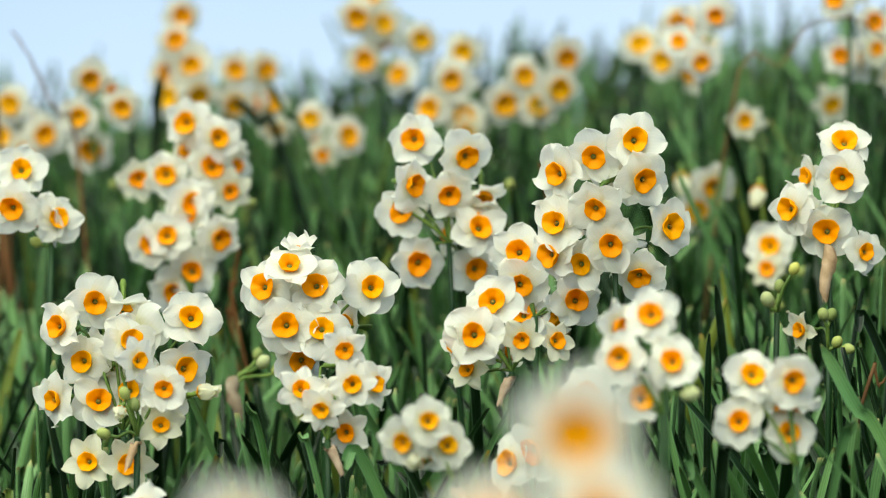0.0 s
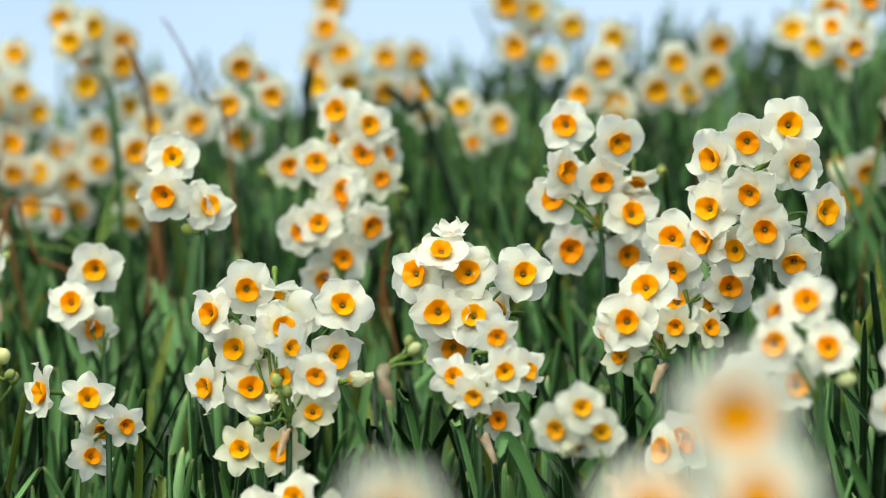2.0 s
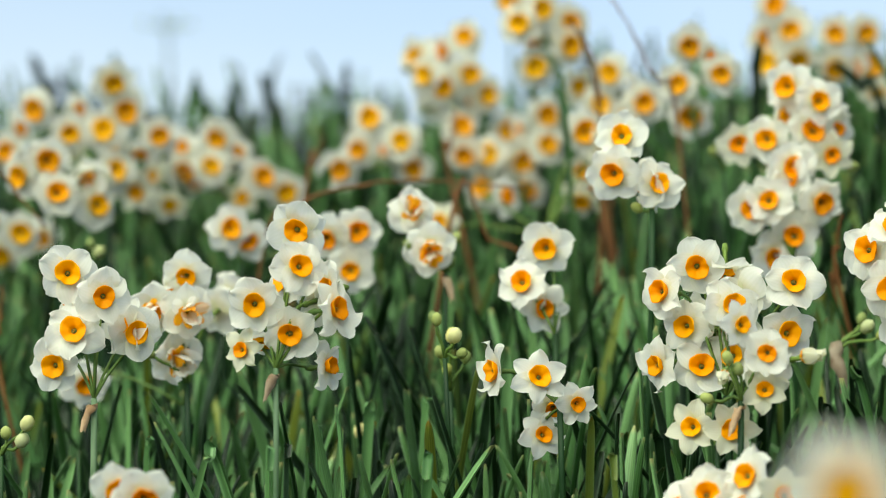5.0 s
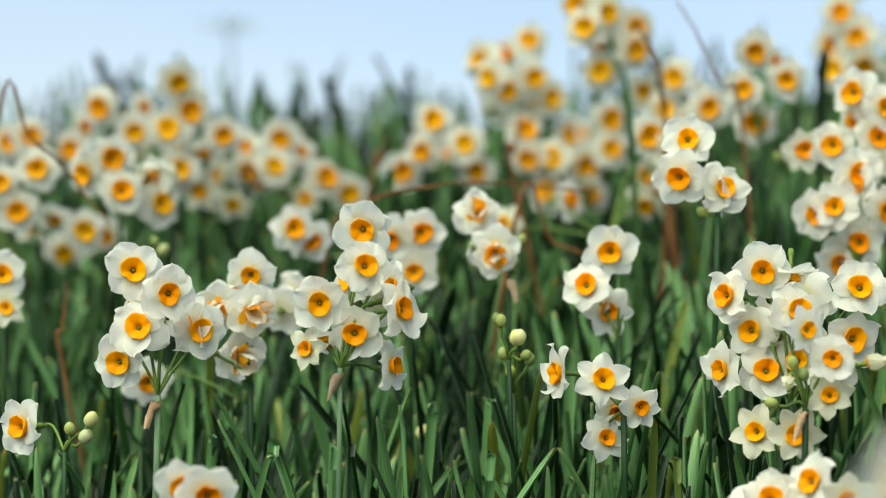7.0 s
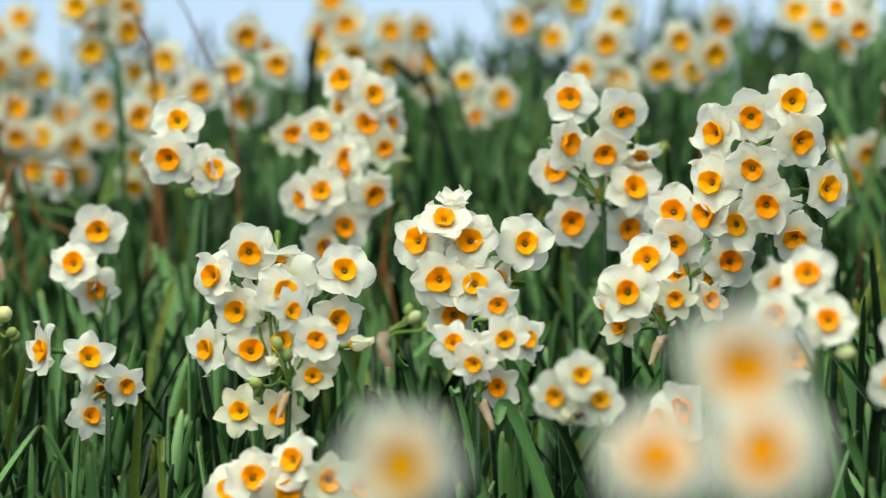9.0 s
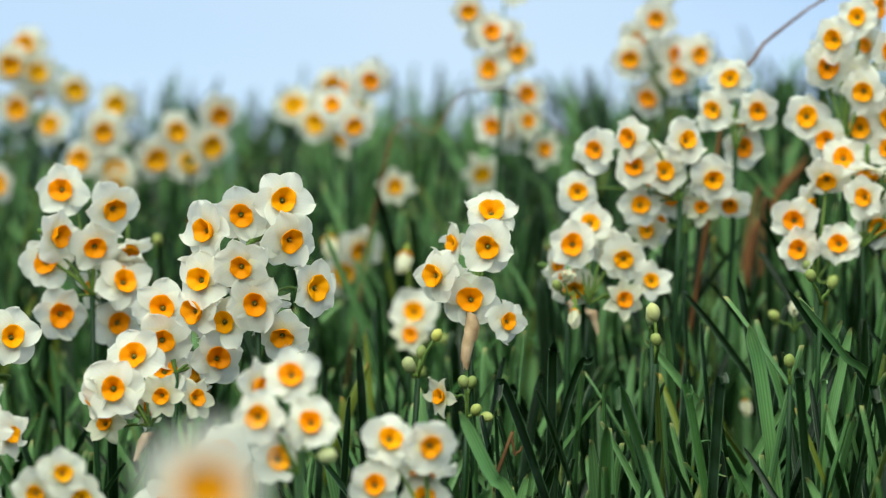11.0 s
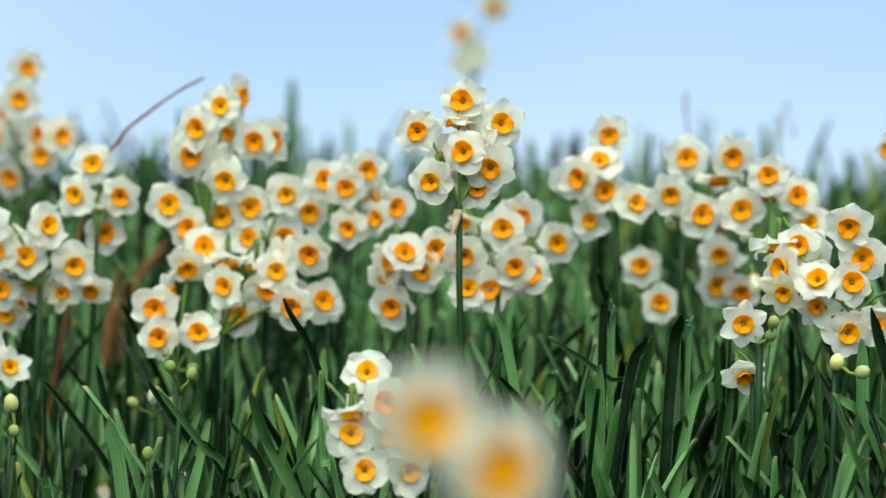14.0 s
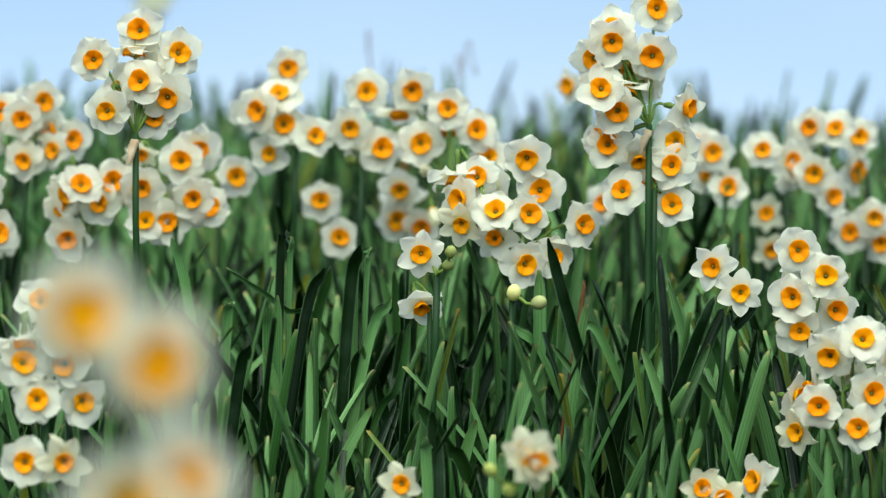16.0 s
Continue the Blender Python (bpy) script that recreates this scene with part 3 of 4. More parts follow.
def narcissus_leaf(points, width):
    """One standing leaf through the given places, tip first, rooted in the bank."""
    seeded[0] += 1
    rng = random.Random(seeded[0])
    pts = [Vector(p) for p in points]
    low, way = pts[-1], (pts[-1] - pts[-2]).normalized()
    gz = ground_height(low.x, low.y)
    drop = max(0.05, low.z - gz)
    foot = Vector((low.x + max(-0.12, min(0.12, way.x / max(0.3, -way.z) * drop * 0.6)), low.y + 0.02, 0))
    foot.z = ground_height(foot.x, foot.y) - 0.01
    path = smooth_path([p - foot for p in (foot, *reversed(pts))], 20)
    turn = rng.uniform(-0.9, 0.9)
    verts, faces, uvs = [], [], []
    for k, p in enumerate(path):
        v = k / 19
        d = (path[min(k + 1, 19)] - path[max(k - 1, 0)]).normalized()
        side = d.cross(Vector((0, -1, 0))).normalized()
        back = side.cross(d)
        a = turn + rng.uniform(-0.05, 0.05) + 0.4 * v
        across, depth = side * math.cos(a) + back * math.sin(a), back * math.cos(a) - side * math.sin(a)
        w = width * (0.8 + 0.2 * math.sin(min(1.0, v * 1.6) * 1.57)) * (1.0 if k < 17 else (0.93, 0.74, 0.16)[k - 17])
        for u in (-1, -0.5, 0, 0.5, 1):
            verts.append(p + across * (u * w * 0.5) + depth * (u * u * width * 0.28))
            uvs.append(((u + 1) / 2, v))
    for k in range(19):
        for j in range(4):
            q = k * 5 + j
            faces.append((q, q + 1, q + 6, q + 5))
    ob = new("narcissus_leaf", mesh_of("narcissus_leaf", verts, faces, LEAF, uvs))
    ob.location = foot
    return tagged(ob, "long blue-green strap leaf rising from the bank", "leaf", "single leaves in the meadow")


def dry_stalk(points, radius):
    """A withered brown stalk of last season."""
    seeded[0] += 1
    rng = random.Random(seeded[0])
    pts = [Vector(p) for p in points]
    fx, fy = pts[0].x - math.copysign(rng.uniform(0.02, 0.08), pts[1].x - pts[0].x), pts[0].y + rng.uniform(0.0, 0.05)
    foot = Vector((fx, fy, ground_height(fx, fy) - 0.01))
    path = smooth_path([p - foot for p in (foot, *pts)], 22)
    path = [p + Vector((rng.uniform(-1, 1), 0, rng.uniform(-1, 1))) * 0.0012 for p in path]
    radii = [radius * (1.0 - 0.6 * k / 21) * rng.uniform(0.85, 1.15) for k in range(22)]
    ob = new("dry_stalk", mesh_of("dry_stalk", *tube(path, radii, 6, 0.5), DRY))
    ob.location = foot
    return tagged(ob, "withered reddish-brown bent stalk among the flowers", "stalk", "withered stalks in the meadow")


# ---------------------------------------------------------------- flowering stalks, from left to right and front to back
# stalks begin
narcissus((-0.214, 2.167, 0.731), [(-17, -1, 83), (-42, -9, 68, "l"), (45, 3, 73), (-26, -3, 45), (8, -20, 58), (-15, -5, 20), (41, 6, 39), (-47, -1, 20, "L"), (14, 14, 67, "k"), (4, -2, 26), (-3, 21, 46, "k")])
narcissus((-0.199, 2.097, 0.728), [(4, -14, 47, "nsr"), (18, -17, 29, "s"), (-10, -8, 16, "ysc"), (15, -1, 7, "ys"), (42, -2, 27, "ycr"), (-7, -10, 27, "b"), (-1, -5, 20, "b"), (-21, -5, 2, "b")], "sp")
narcissus((-0.217, 2.119, 0.700), [(-16, 1, 12, "y"), (11, -13, 10, "y")])
narcissus((-0.207, 2.021, 0.662), [(-7, -3, 11), (15, -7, 22, "l"), (14, -3, 2), (-23, 14, 3)])
narcissus((-0.156, 1.990, 0.653), [(-10, -2, 19, "y"), (10, -16, 16, "y")])
narcissus((-0.084, 2.163, 0.788), [(-39, 2, 35), (-20, -14, 50, "u"), (-14, 4, 60, "Uns"), (-4, -6, 35), (-23, -13, 9), (-13, 7, -14), (33, 11, 34), (0, -13, 7), (-22, 22, 20, "k")])
narcissus((-0.079, 2.066, 0.724), [(11, 10, 55, "ns"), (-16, -3, 32, "ns"), (16, -11, 34, "ns"), (31, 8, 34, "nrs"), (-4, -11, 18, "ns"), (11, 6, 4, "ns")], "sp")
narcissus((-0.003, 1.931, 0.701), [(-30, -1, 22, "gs"), (-14, -13, 35, "gs"), (-3, 1, 21, "gs"), (-21, 4, 11, "ysc")], "sp")
narcissus((0.036, 2.021, 0.694), [(-7, -4, 15, "L"), (7, -17, 21, "dL")])
narcissus((0.001, 2.309, 0.856), [(-24, 9, 73), (14, -13, 58), (1, -12, 32), (-33, 2, 22), (22, -12, 10), (-21, 5, -14), (19, 14, -18), (-22, -16, 39, "r"), (-24, 22, 35, "k")])
narcissus((0.106, 2.158, 0.845), [(-12, 1, 58), (15, -3, 69), (21, -5, 42), (-37, 4, 48, "l"), (-13, -19, 23), (-39, -4, 16), (40, 8, 13, "r"), (-3, -15, 0), (-43, 3, -5, "l"), (-22, 4, -11), (16, -2, -21, "d"), (8, 21, 48, "k")])
narcissus((0.056, 2.211, 0.802), [(-9, -4, 20), (28, -1, 10), (-10, 3, 43), (-7, 2, 2, "u")])
narcissus((0.037, 2.112, 0.765), [(-12, -1, 45), (-24, -17, 23), (-38, -4, 18, "sL"), (-29, 3, 2, "ys"), (6, -15, 19, "ys"), (30, 6, 19, "ysr")], "sp")
narcissus((0.115, 1.891, 0.738), [(-5, 9, 57, "w"), (-25, -17, 32, "w"), (6, -4, 30, "w"), (-11, 2, 9, "w"), (-42, 0, 13, "w")])
narcissus((0.193, 1.911, 0.707), [(-23, 7, 53, "w"), (-1, -7, 48, "w"), (-32, 4, 26, "w"), (-2, 11, 19, "w")])
narcissus((0.251, 2.206, 0.839), [(14, 9, 77, "u"), (8, -17, 50), (-27, -2, 31, "l"), (-1, -2, 16), (26, -2, 2, "sr")], "SP")
narcissus((0.251, 2.209, 0.783), [(-20, 7, 7, "ysl"), (12, -5, -6, "b"), (1, -7, 17, "b")])
narcissus((0.250, 2.577, 0.834), [(2, -6, 28), (-2, -18, 10, "ys"), (-5, 4, 70, "dc"), (28, -2, 8, "b"), (8, -8, -18, "b")])
narcissus((0.210, 2.726, 0.883), [(0, 2, 15, "g"), (13, -13, 33, "dg"), (-12, -3, 41, "dcg")])
narcissus((0.117, 1.891, 0.752), [(14, -5, -3, "bB")])
narcissus((-0.274, 2.304, 0.859), [(-21, 8, 53), (-25, -18, 24), (6, -3, 18), (-11, 4, 2, "b")])
narcissus((-0.188, 2.463, 0.829), [(1, 10, 67), (-16, -16, 42), (23, 0, 39), (1, 0, 16), (-29, -10, 36), (-13, 7, 0, "d")])
narcissus((-0.184, 2.520, 0.903), [(-11, 3, 57), (16, -14, 44), (-26, -6, 17), (10, -5, 23), (24, -12, 3, "y"), (-47, 7, 15, "y"), (38, 12, -4, "b"), (28, 20, 25, "rs")])
narcissus((-0.288, 2.789, 0.958), [(-4, 8, 62, "g"), (-12, -16, 29, "g"), (23, -4, 37, "g"), (-5, 13, 3, "g")])
narcissus((-0.256, 2.687, 0.909), [(9, -1, 18, "ys"), (-7, -17, 14, "b")])
narcissus((0.055, 2.667, 0.903), [(0, -6, 15, "b")])
narcissus((-0.208, 3.025, 1.019), [(-22, 3, 81, "g"), (-27, -14, 57, "g"), (-13, -12, 34, "g"), (-36, 0, 28, "g"), (27, -17, 29, "g"), (54, -1, 30, "g"), (58, 12, 2, "g"), (-35, -10, 6, "g"), (-12, 21, 42, "k"), (-6, -25, 5, "dg"), (27, -25, -4, "dg")])
narcissus((-0.097, 2.907, 0.947), [(-14, 10, 48, "g"), (20, -7, 31, "g"), (-4, -2, 15, "ys"), (-46, 43, 41, "ydg")])
narcissus((-0.048, 3.022, 1.041), [(2, -6, 48, "g"), (-22, -11, 53, "g"), (-16, -2, 15, "g"), (36, 8, 34, "g"), (14, 0, 2, "g"), (-10, 4, 75, "g")])
narcissus((0.015, 2.904, 0.977), [(8, 10, 74, "g"), (-2, -17, 47, "g"), (-22, -5, 24, "g"), (9, -2, 16, "g"), (10, -6, 1, "yg")])
narcissus((0.089, 2.902, 1.000), [(-12, -3, 28, "g"), (25, -2, 43, "g"), (-29, 5, 4, "g"), (-1, -1, 2, "g"), (18, -14, 15, "g")])
narcissus((0.219, 2.959, 1.030), [(-36, 8, 32, "g"), (-3, -16, 47, "g"), (32, 4, 58, "g"), (19, -3, 26, "g"), (-19, -12, 14, "g"), (7, -2, 2, "yg")])
narcissus((0.256, 2.782, 0.961), [(0, -6, 15, "yg")])
narcissus((0.337, 2.840, 0.978), [(0, -6, 15, "yg")])
narcissus((-0.346, 2.323, 0.775), [(-7, 9, 60), (-20, -19, 37), (-7, 3, 18, "n")])
narcissus((-0.322, 2.165, 0.725), [(-47, 4, 25, "L"), (-10, -18, 21, "n"), (12, 1, 2, "sn"), (-11, 3, -17, "sn")])
narcissus((-0.433, 2.386, 0.822), [(-25, 7, 46, "f"), (-8, -19, 16, "f"), (9, -2, 25, "b"), (3, 6, 9, "b"), (-24, -16, 20, "b")], "sp")
narcissus((-0.492, 2.084, 0.754), [(12, 12, 87), (20, -12, 64), (-11, -10, 40), (10, -2, 21), (44, -5, 37, "R"), (-23, -2, 12, "ys"), (34, 16, 1, "Rs"), (27, 27, 44, "k")], "ps")
narcissus((-0.619, 2.112, 0.737), [(-17, 2, 82), (12, -15, 65), (-10, -13, 45), (26, 12, 42), (-26, -6, 21)], "ps")
narcissus((-0.589, 2.239, 0.746), [(-20, -7, 50, "f"), (6, -16, 48, "f"), (-6, 0, 16, "f"), (-2, 10, 72, "d"), (-23, -12, 21, "b")])
narcissus((-0.629, 2.385, 0.730), [(41, 6, 81, "k"), (33, -12, 70, "k"), (-71, -7, 15, "d")])
narcissus((-0.522, 2.462, 0.812), [(10, 3, 45), (5, -6, 15), (-13, -7, 39, "d")])
narcissus((-0.412, 2.271, 0.737), [(-12, 8, 51, "b"), (5, -16, 38, "bB"), (12, -2, 23, "b"), (-6, -5, 27, "b"), (0, -10, 15, "b")])
narcissus((-0.491, 2.351, 0.695), [(1, -5, 15, "bB")])
narcissus((-0.545, 1.925, 0.662), [(-6, -5, 20, "d"), (12, -15, 15, "d")])
narcissus((-0.679, 2.102, 0.701), [(-34, 6, 16, "L"), (21, -10, 21, "bB"), (16, -5, 10, "bB"), (5, -5, 15, "b")])
narcissus((-0.801, 2.350, 0.786), [(-1, -1, 40), (5, -12, 15, "ys")])
narcissus((-0.784, 2.594, 0.889), [(-5, -3, 37, "g"), (7, -17, 11, "g"), (-30, -6, 25, "lg"), (31, 19, 2, "rg"), (28, 26, 24, "ys")])
narcissus((-0.806, 2.832, 0.912), [(18, -2, 72, "g"), (10, -13, 96, "g"), (-64, -8, 76, "g"), (-1, -8, 57, "g"), (48, -3, 50, "g"), (9, -6, 21, "g"), (22, 12, 2, "yg"), (-27, -22, 53, "g"), (-35, 15, 41, "k"), (-14, 68, 50, "lg")])
narcissus((-0.718, 2.910, 0.909), [(-8, -4, 55, "g"), (-9, -20, 30, "g"), (-36, -11, 26, "g"), (-40, -3, 49, "s"), (35, -6, 20, "g"), (51, 16, 6, "g"), (13, 2, 2, "yg"), (-15, 19, 46, "k"), (3, 20, 43, "g"), (-66, -10, 23, "ysg"), (-45, -30, -5, "ydg")])
narcissus((-0.626, 2.564, 0.841), [(7, -2, 15, "d"), (-3, -17, 25)])
narcissus((-0.587, 2.934, 0.932), [(-6, 3, 49, "g"), (-13, -18, 19, "g"), (23, -1, 27, "g"), (30, 19, 3, "g"), (-32, -6, 2, "g")])
narcissus((-0.888, 2.697, 0.873), [(-13, -6, 18, "g"), (7, -15, 53, "g"), (-27, -11, 42, "g"), (38, 20, 2, "g")])
narcissus((-0.934, 2.929, 0.958), [(7, -3, 2, "g"), (-24, -21, 14, "g"), (71, 19, 28, "g"), (-50, -7, 10, "g")])
narcissus((-0.898, 2.818, 0.845), [(-1, -3, 15, "dg"), (33, 5, 30, "dg"), (-32, -1, 40, "yg")])
narcissus((-0.523, 3.004, 0.970), [(6, 2, 88, "g"), (14, -17, 51, "g"), (28, -4, 33, "g"), (43, 20, 2, "g"), (5, -11, 5, "g"), (-12, -14, 41, "g"), (-39, -3, 70, "lg"), (-29, -20, 52, "lg"), (-25, 18, 29, "k")])
narcissus((-0.473, 2.984, 0.913), [(12, -3, 27, "g"), (35, -5, 42, "g"), (33, 10, 69, "g"), (-20, -6, 35, "g"), (-40, -14, 33, "g"), (14, -2, 1, "g"), (-27, 0, 5, "g"), (20, 25, 44, "k")])
narcissus((-0.415, 2.899, 1.005), [(-14, -6, 62, "g"), (11, -5, 29, "g"), (-22, 1, 12, "g"), (10, 5, 50, "g"), (-33, -20, 49, "g"), (-43, -3, 71, "g")])
narcissus((-0.360, 2.911, 0.953), [(-15, 8, 59, "g"), (18, -10, 30, "g"), (0, -3, 15, "g"), (-45, 39, 50, "yg"), (-23, 9, 31, "g")])
narcissus((-0.408, 2.724, 0.858), [(36, 2, 88, "g"), (55, -6, 71, "yg"), (-86, -8, 17, "yg"), (29, 26, 57, "yg"), (28, 26, 31, "dyg")])
narcissus((-1.271, 4.874, 1.283), [(-42, 6, 11, "b"), (-10, -17, 1, "b"), (14, -7, 1, "b"), (32, 15, 6, "b"), (-5, -18, 16, "b"), (18, -5, 14, "b")])
narcissus((0.350, 2.327, 0.860), [(1, 6, 58, "t"), (-14, -9, 41, "t"), (22, -14, 31, "t"), (45, 2, 18, "sn"), (24, -13, 3, "ys"), (-14, -2, 20, "ysc"), (-10, 6, 9, "dt"), (22, 17, 40, "k")], "sp")
narcissus((0.370, 2.185, 0.831), [(-1, -6, 15, "bB")])
narcissus((0.419, 2.353, 0.937), [(-61, 15, 36, "t"), (-41, -10, 43, "lt"), (-35, -6, 23, "t"), (-12, -2, 21, "t"), (3, -12, 43, "t"), (-71, 21, 6, "t"), (-27, 7, -3, "t"), (23, -7, 15, "t"), (-20, 28, 34, "k")])
narcissus((0.429, 2.376, 0.916), [(-11, -1, 25, "v"), (29, -11, 19, "dv"), (8, -12, 18, "yv"), (-27, 20, 2, "yv")])
narcissus((0.334, 2.693, 1.053), [(8, 7, 83, "t"), (-30, -8, 60, "t"), (-11, -12, 44, "t"), (12, 0, 28, "t"), (-12, -4, 14, "t")])
narcissus((0.359, 2.740, 1.006), [(3, 3, 48, "t"), (-27, 1, 20, "t"), (2, -13, 24, "yt"), (20, 10, 3, "yt")])
narcissus((0.459, 2.641, 1.041), [(0, 8, 92, "t"), (-11, -17, 63, "t"), (-29, -2, 32, "t"), (8, -10, 36, "t"), (25, -21, 35, "t"), (9, -11, 19, "t"), (-12, 11, 2, "t"), (6, 21, 33, "k")])
narcissus((0.466, 2.387, 0.978), [(-3, 11, 54, "v"), (-20, -9, 28, "v"), (14, -10, 28, "v"), (8, 11, 3, "v")])
narcissus((0.215, 2.724, 1.005), [(14, 7, 54, "t"), (0, -10, 14, "t"), (-18, -1, 33, "t")])
narcissus((0.541, 2.303, 0.904), [(-12, 11, 64, "t"), (-4, -14, 34, "t"), (33, -22, 46, "t"), (29, -14, 33, "t"), (55, -27, 58, "t"), (70, -17, 27, "t"), (11, -2, 14, "t"), (43, -27, 20, "t"), (55, 11, 30, "k")])
narcissus((0.508, 2.302, 0.878), [(-17, 0, 43, "t"), (-17, -14, 22, "t"), (12, -13, 27, "t"), (8, 8, 72, "dt"), (-10, -13, 11, "b"), (11, -4, 2, "b")])
narcissus((0.496, 2.319, 0.843), [(0, -7, 20, "dysc"), (12, -14, 14, "b"), (-14, 3, 12, "b")])
narcissus((0.535, 2.335, 0.980), [(9, 6, 93, "t"), (-13, -13, 73, "t"), (31, -11, 66, "t"), (-14, -4, 54, "t"), (7, -22, 35, "t"), (-27, 4, 19, "t"), (11, 1, 12, "t"), (-14, 2, 2, "t"), (11, 19, 51, "k"), (33, 29, 103, "R"), (52, 8, 69, "R"), (20, 29, 75, "Ls")])
narcissus((0.578, 2.325, 0.975), [(-12, 4, 24, "t"), (11, -8, 33, "t"), (-13, 4, 2, "t"), (14, 3, 3, "t")])
narcissus((0.644, 2.333, 0.985), [(-20, 8, 38, "v"), (-11, -18, 30, "v"), (9, -7, 45, "v"), (-28, 18, 14, "v"), (-7, -11, 1, "v"), (14, -9, 10, "lv"), (35, 4, 20, "v"), (8, 20, 40, "k")])
narcissus((0.657, 2.120, 0.988), [(2, 6, 71, "w"), (-30, 3, 48, "w"), (28, -5, 56, "w"), (-1, -7, 35, "w"), (-21, 1, 14, "w"), (18, -9, 24, "w"), (13, 3, 12, "sw"), (2, 21, 34, "kw")], "sp")
narcissus((0.725, 2.237, 0.938), [(2, -1, 46, "t"), (-28, -6, 24, "t"), (8, -12, 18, "t"), (23, -2, 15, "t"), (-23, 0, 3, "t"), (-7, -2, 2, "t"), (18, 7, 55, "t"), (20, 19, 25, "k"), (-20, 22, 50, "dys")])
narcissus((0.666, 2.261, 0.924), [(-13, -1, 35, "t"), (-9, -18, 41, "ut"), (17, -9, 44, "t"), (7, -8, 28, "s"), (-12, 3, 2, "t"), (-15, 8, 22, "ds")])
narcissus((0.552, 1.950, 0.794), [(-4, 9, 73, "uw"), (0, -18, 53, "w"), (-17, -6, 34, "w"), (7, -8, 33, "w"), (-9, -9, 12, "w"), (22, -3, 11, "w")])
narcissus((0.544, 1.927, 0.753), [(-12, 1, 15, "w"), (8, -15, 15, "yw")])
narcissus((0.502, 2.437, 0.792), [(-13, 11, 2, "dysc"), (-12, -16, 14, "b"), (3, -13, 14, "b"), (20, 6, 31, "b")])
narcissus((0.295, 0.983, 0.778), [(-12, 2, 30, "g"), (7, -14, 15, "g")])
narcissus((0.313, 1.000, 0.735), [(6, -7, 24, "g"), (-13, -12, 15, "g")])
narcissus((0.026, 1.020, 0.698), [(-3, -1, 40, "o"), (2, -13, 15, "o")])
narcissus((-0.004, 1.019, 0.696), [(0, -6, 15, "o")])
narcissus((-0.081, 1.017, 0.693), [(0, -6, 15, "o")])
narcissus((0.822, 2.259, 1.000), [(-3, 11, 59, "t"), (-32, -2, 25, "lt"), (-15, -3, 40, "ut"), (-10, -2, 17, "t"), (12, -10, 9, "t"), (-17, 12, -4, "s")])
narcissus((0.871, 2.252, 0.992), [(6, 9, 53, "t"), (-15, -13, 22, "t"), (11, -11, 10, "t"), (-6, 8, 2, "b")])
narcissus((0.921, 2.208, 0.972), [(-22, 19, 71, "t"), (-9, -15, 56, "t"), (18, -7, 43, "t"), (-20, 6, 32, "t"), (-15, 6, 12, "ysc"), (-13, -2, -18, "dysc"), (29, -2, 25, "ut")])
narcissus((0.896, 2.037, 0.905), [(-24, 10, 60, "w"), (2, -14, 71, "w"), (-37, 12, 44, "lw"), (14, -11, 51, "w"), (-20, -13, 37, "uw"), (5, -16, 35, "w"), (-14, 2, 19, "nw"), (4, -12, 1, "w"), (46, -14, 30, "rw"), (29, -5, 8, "sw"), (-37, 4, 26, "ydw"), (-7, 24, 55, "kw")])
narcissus((0.867, 1.974, 0.879), [(0, -3, 5, "bB"), (10, -21, -2, "bB")])
narcissus((0.814, 1.973, 0.892), [(-10, 4, 14, "nw"), (1, -19, 15, "b"), (3, -11, 7, "b")])
narcissus((0.814, 1.985, 0.881), [(-6, -2, -10, "msw")])
narcissus((0.970, 1.986, 1.000), [(4, -2, 78, "w"), (-31, -7, 52, "w"), (-4, -11, 44, "w"), (-37, 10, 42, "w"), (-38, -4, 22, "w"), (-24, -1, 7, "w"), (-24, 13, -13, "w"), (-15, 10, -43, "w"), (24, -14, 11, "Rw"), (-25, 6, 65, "uw"), (8, 19, 31, "kw")], "sp")
narcissus((0.975, 1.987, 0.958), [(8, -9, 15, "w"), (11, -4, -10, "w"), (11, -7, 31, "w"), (-8, 6, 17, "dsw")])
narcissus((1.055, 2.265, 0.957), [(-11, 11, 104, "Lv"), (11, -7, 15, "lv")])
narcissus((0.999, 1.929, 0.872), [(-10, 2, 31, "nw"), (2, -16, 14, "snw")])
narcissus((1.026, 1.865, 0.858), [(-3, 11, 54, "w"), (1, -17, 37, "w"), (-16, -3, 23, "w"), (17, -4, 16, "w"), (-8, 0, 2, "sw")])
narcissus((1.035, 1.833, 0.795), [(-13, 2, 48, "w"), (3, -14, 60, "w"), (-21, 0, 17, "w"), (13, -10, 26, "w"), (0, -12, 4, "w"), (-27, 19, 1, "lysw"), (29, -9, 47, "w"), (16, 15, 35, "kw")])
narcissus((1.141, 2.201, 0.982), [(-11, 0, 27, "v"), (24, -12, 30, "v"), (1, -2, 2, "v"), (-17, 12, 34, "v")])
narcissus((1.204, 2.175, 0.976), [(-17, 7, 28, "v"), (-11, -13, 17, "v"), (-9, -2, 53, "v"), (13, -2, 54, "v"), (11, -6, 2, "rv")])
narcissus((1.250, 2.183, 0.943), [(-12, 3, 11, "v"), (-4, -20, 20, "v"), (7, -10, 2, "v"), (-1, 9, 84, "v")])
narcissus((1.184, 2.213, 0.924), [(-3, -1, 43, "yv"), (-4, -12, 14, "ydv")])
narcissus((0.873, 2.319, 0.927), [(-8, 2, 42, "v"), (2, -14, 14, "v")])
narcissus((0.929, 2.307, 0.935), [(-8, -1, 20, "v"), (-10, -9, 42, "v"), (8, -9, 15, "v")])
narcissus((0.788, 2.325, 0.968), [(-11, 6, 34, "v"), (7, -15, 14, "v")])
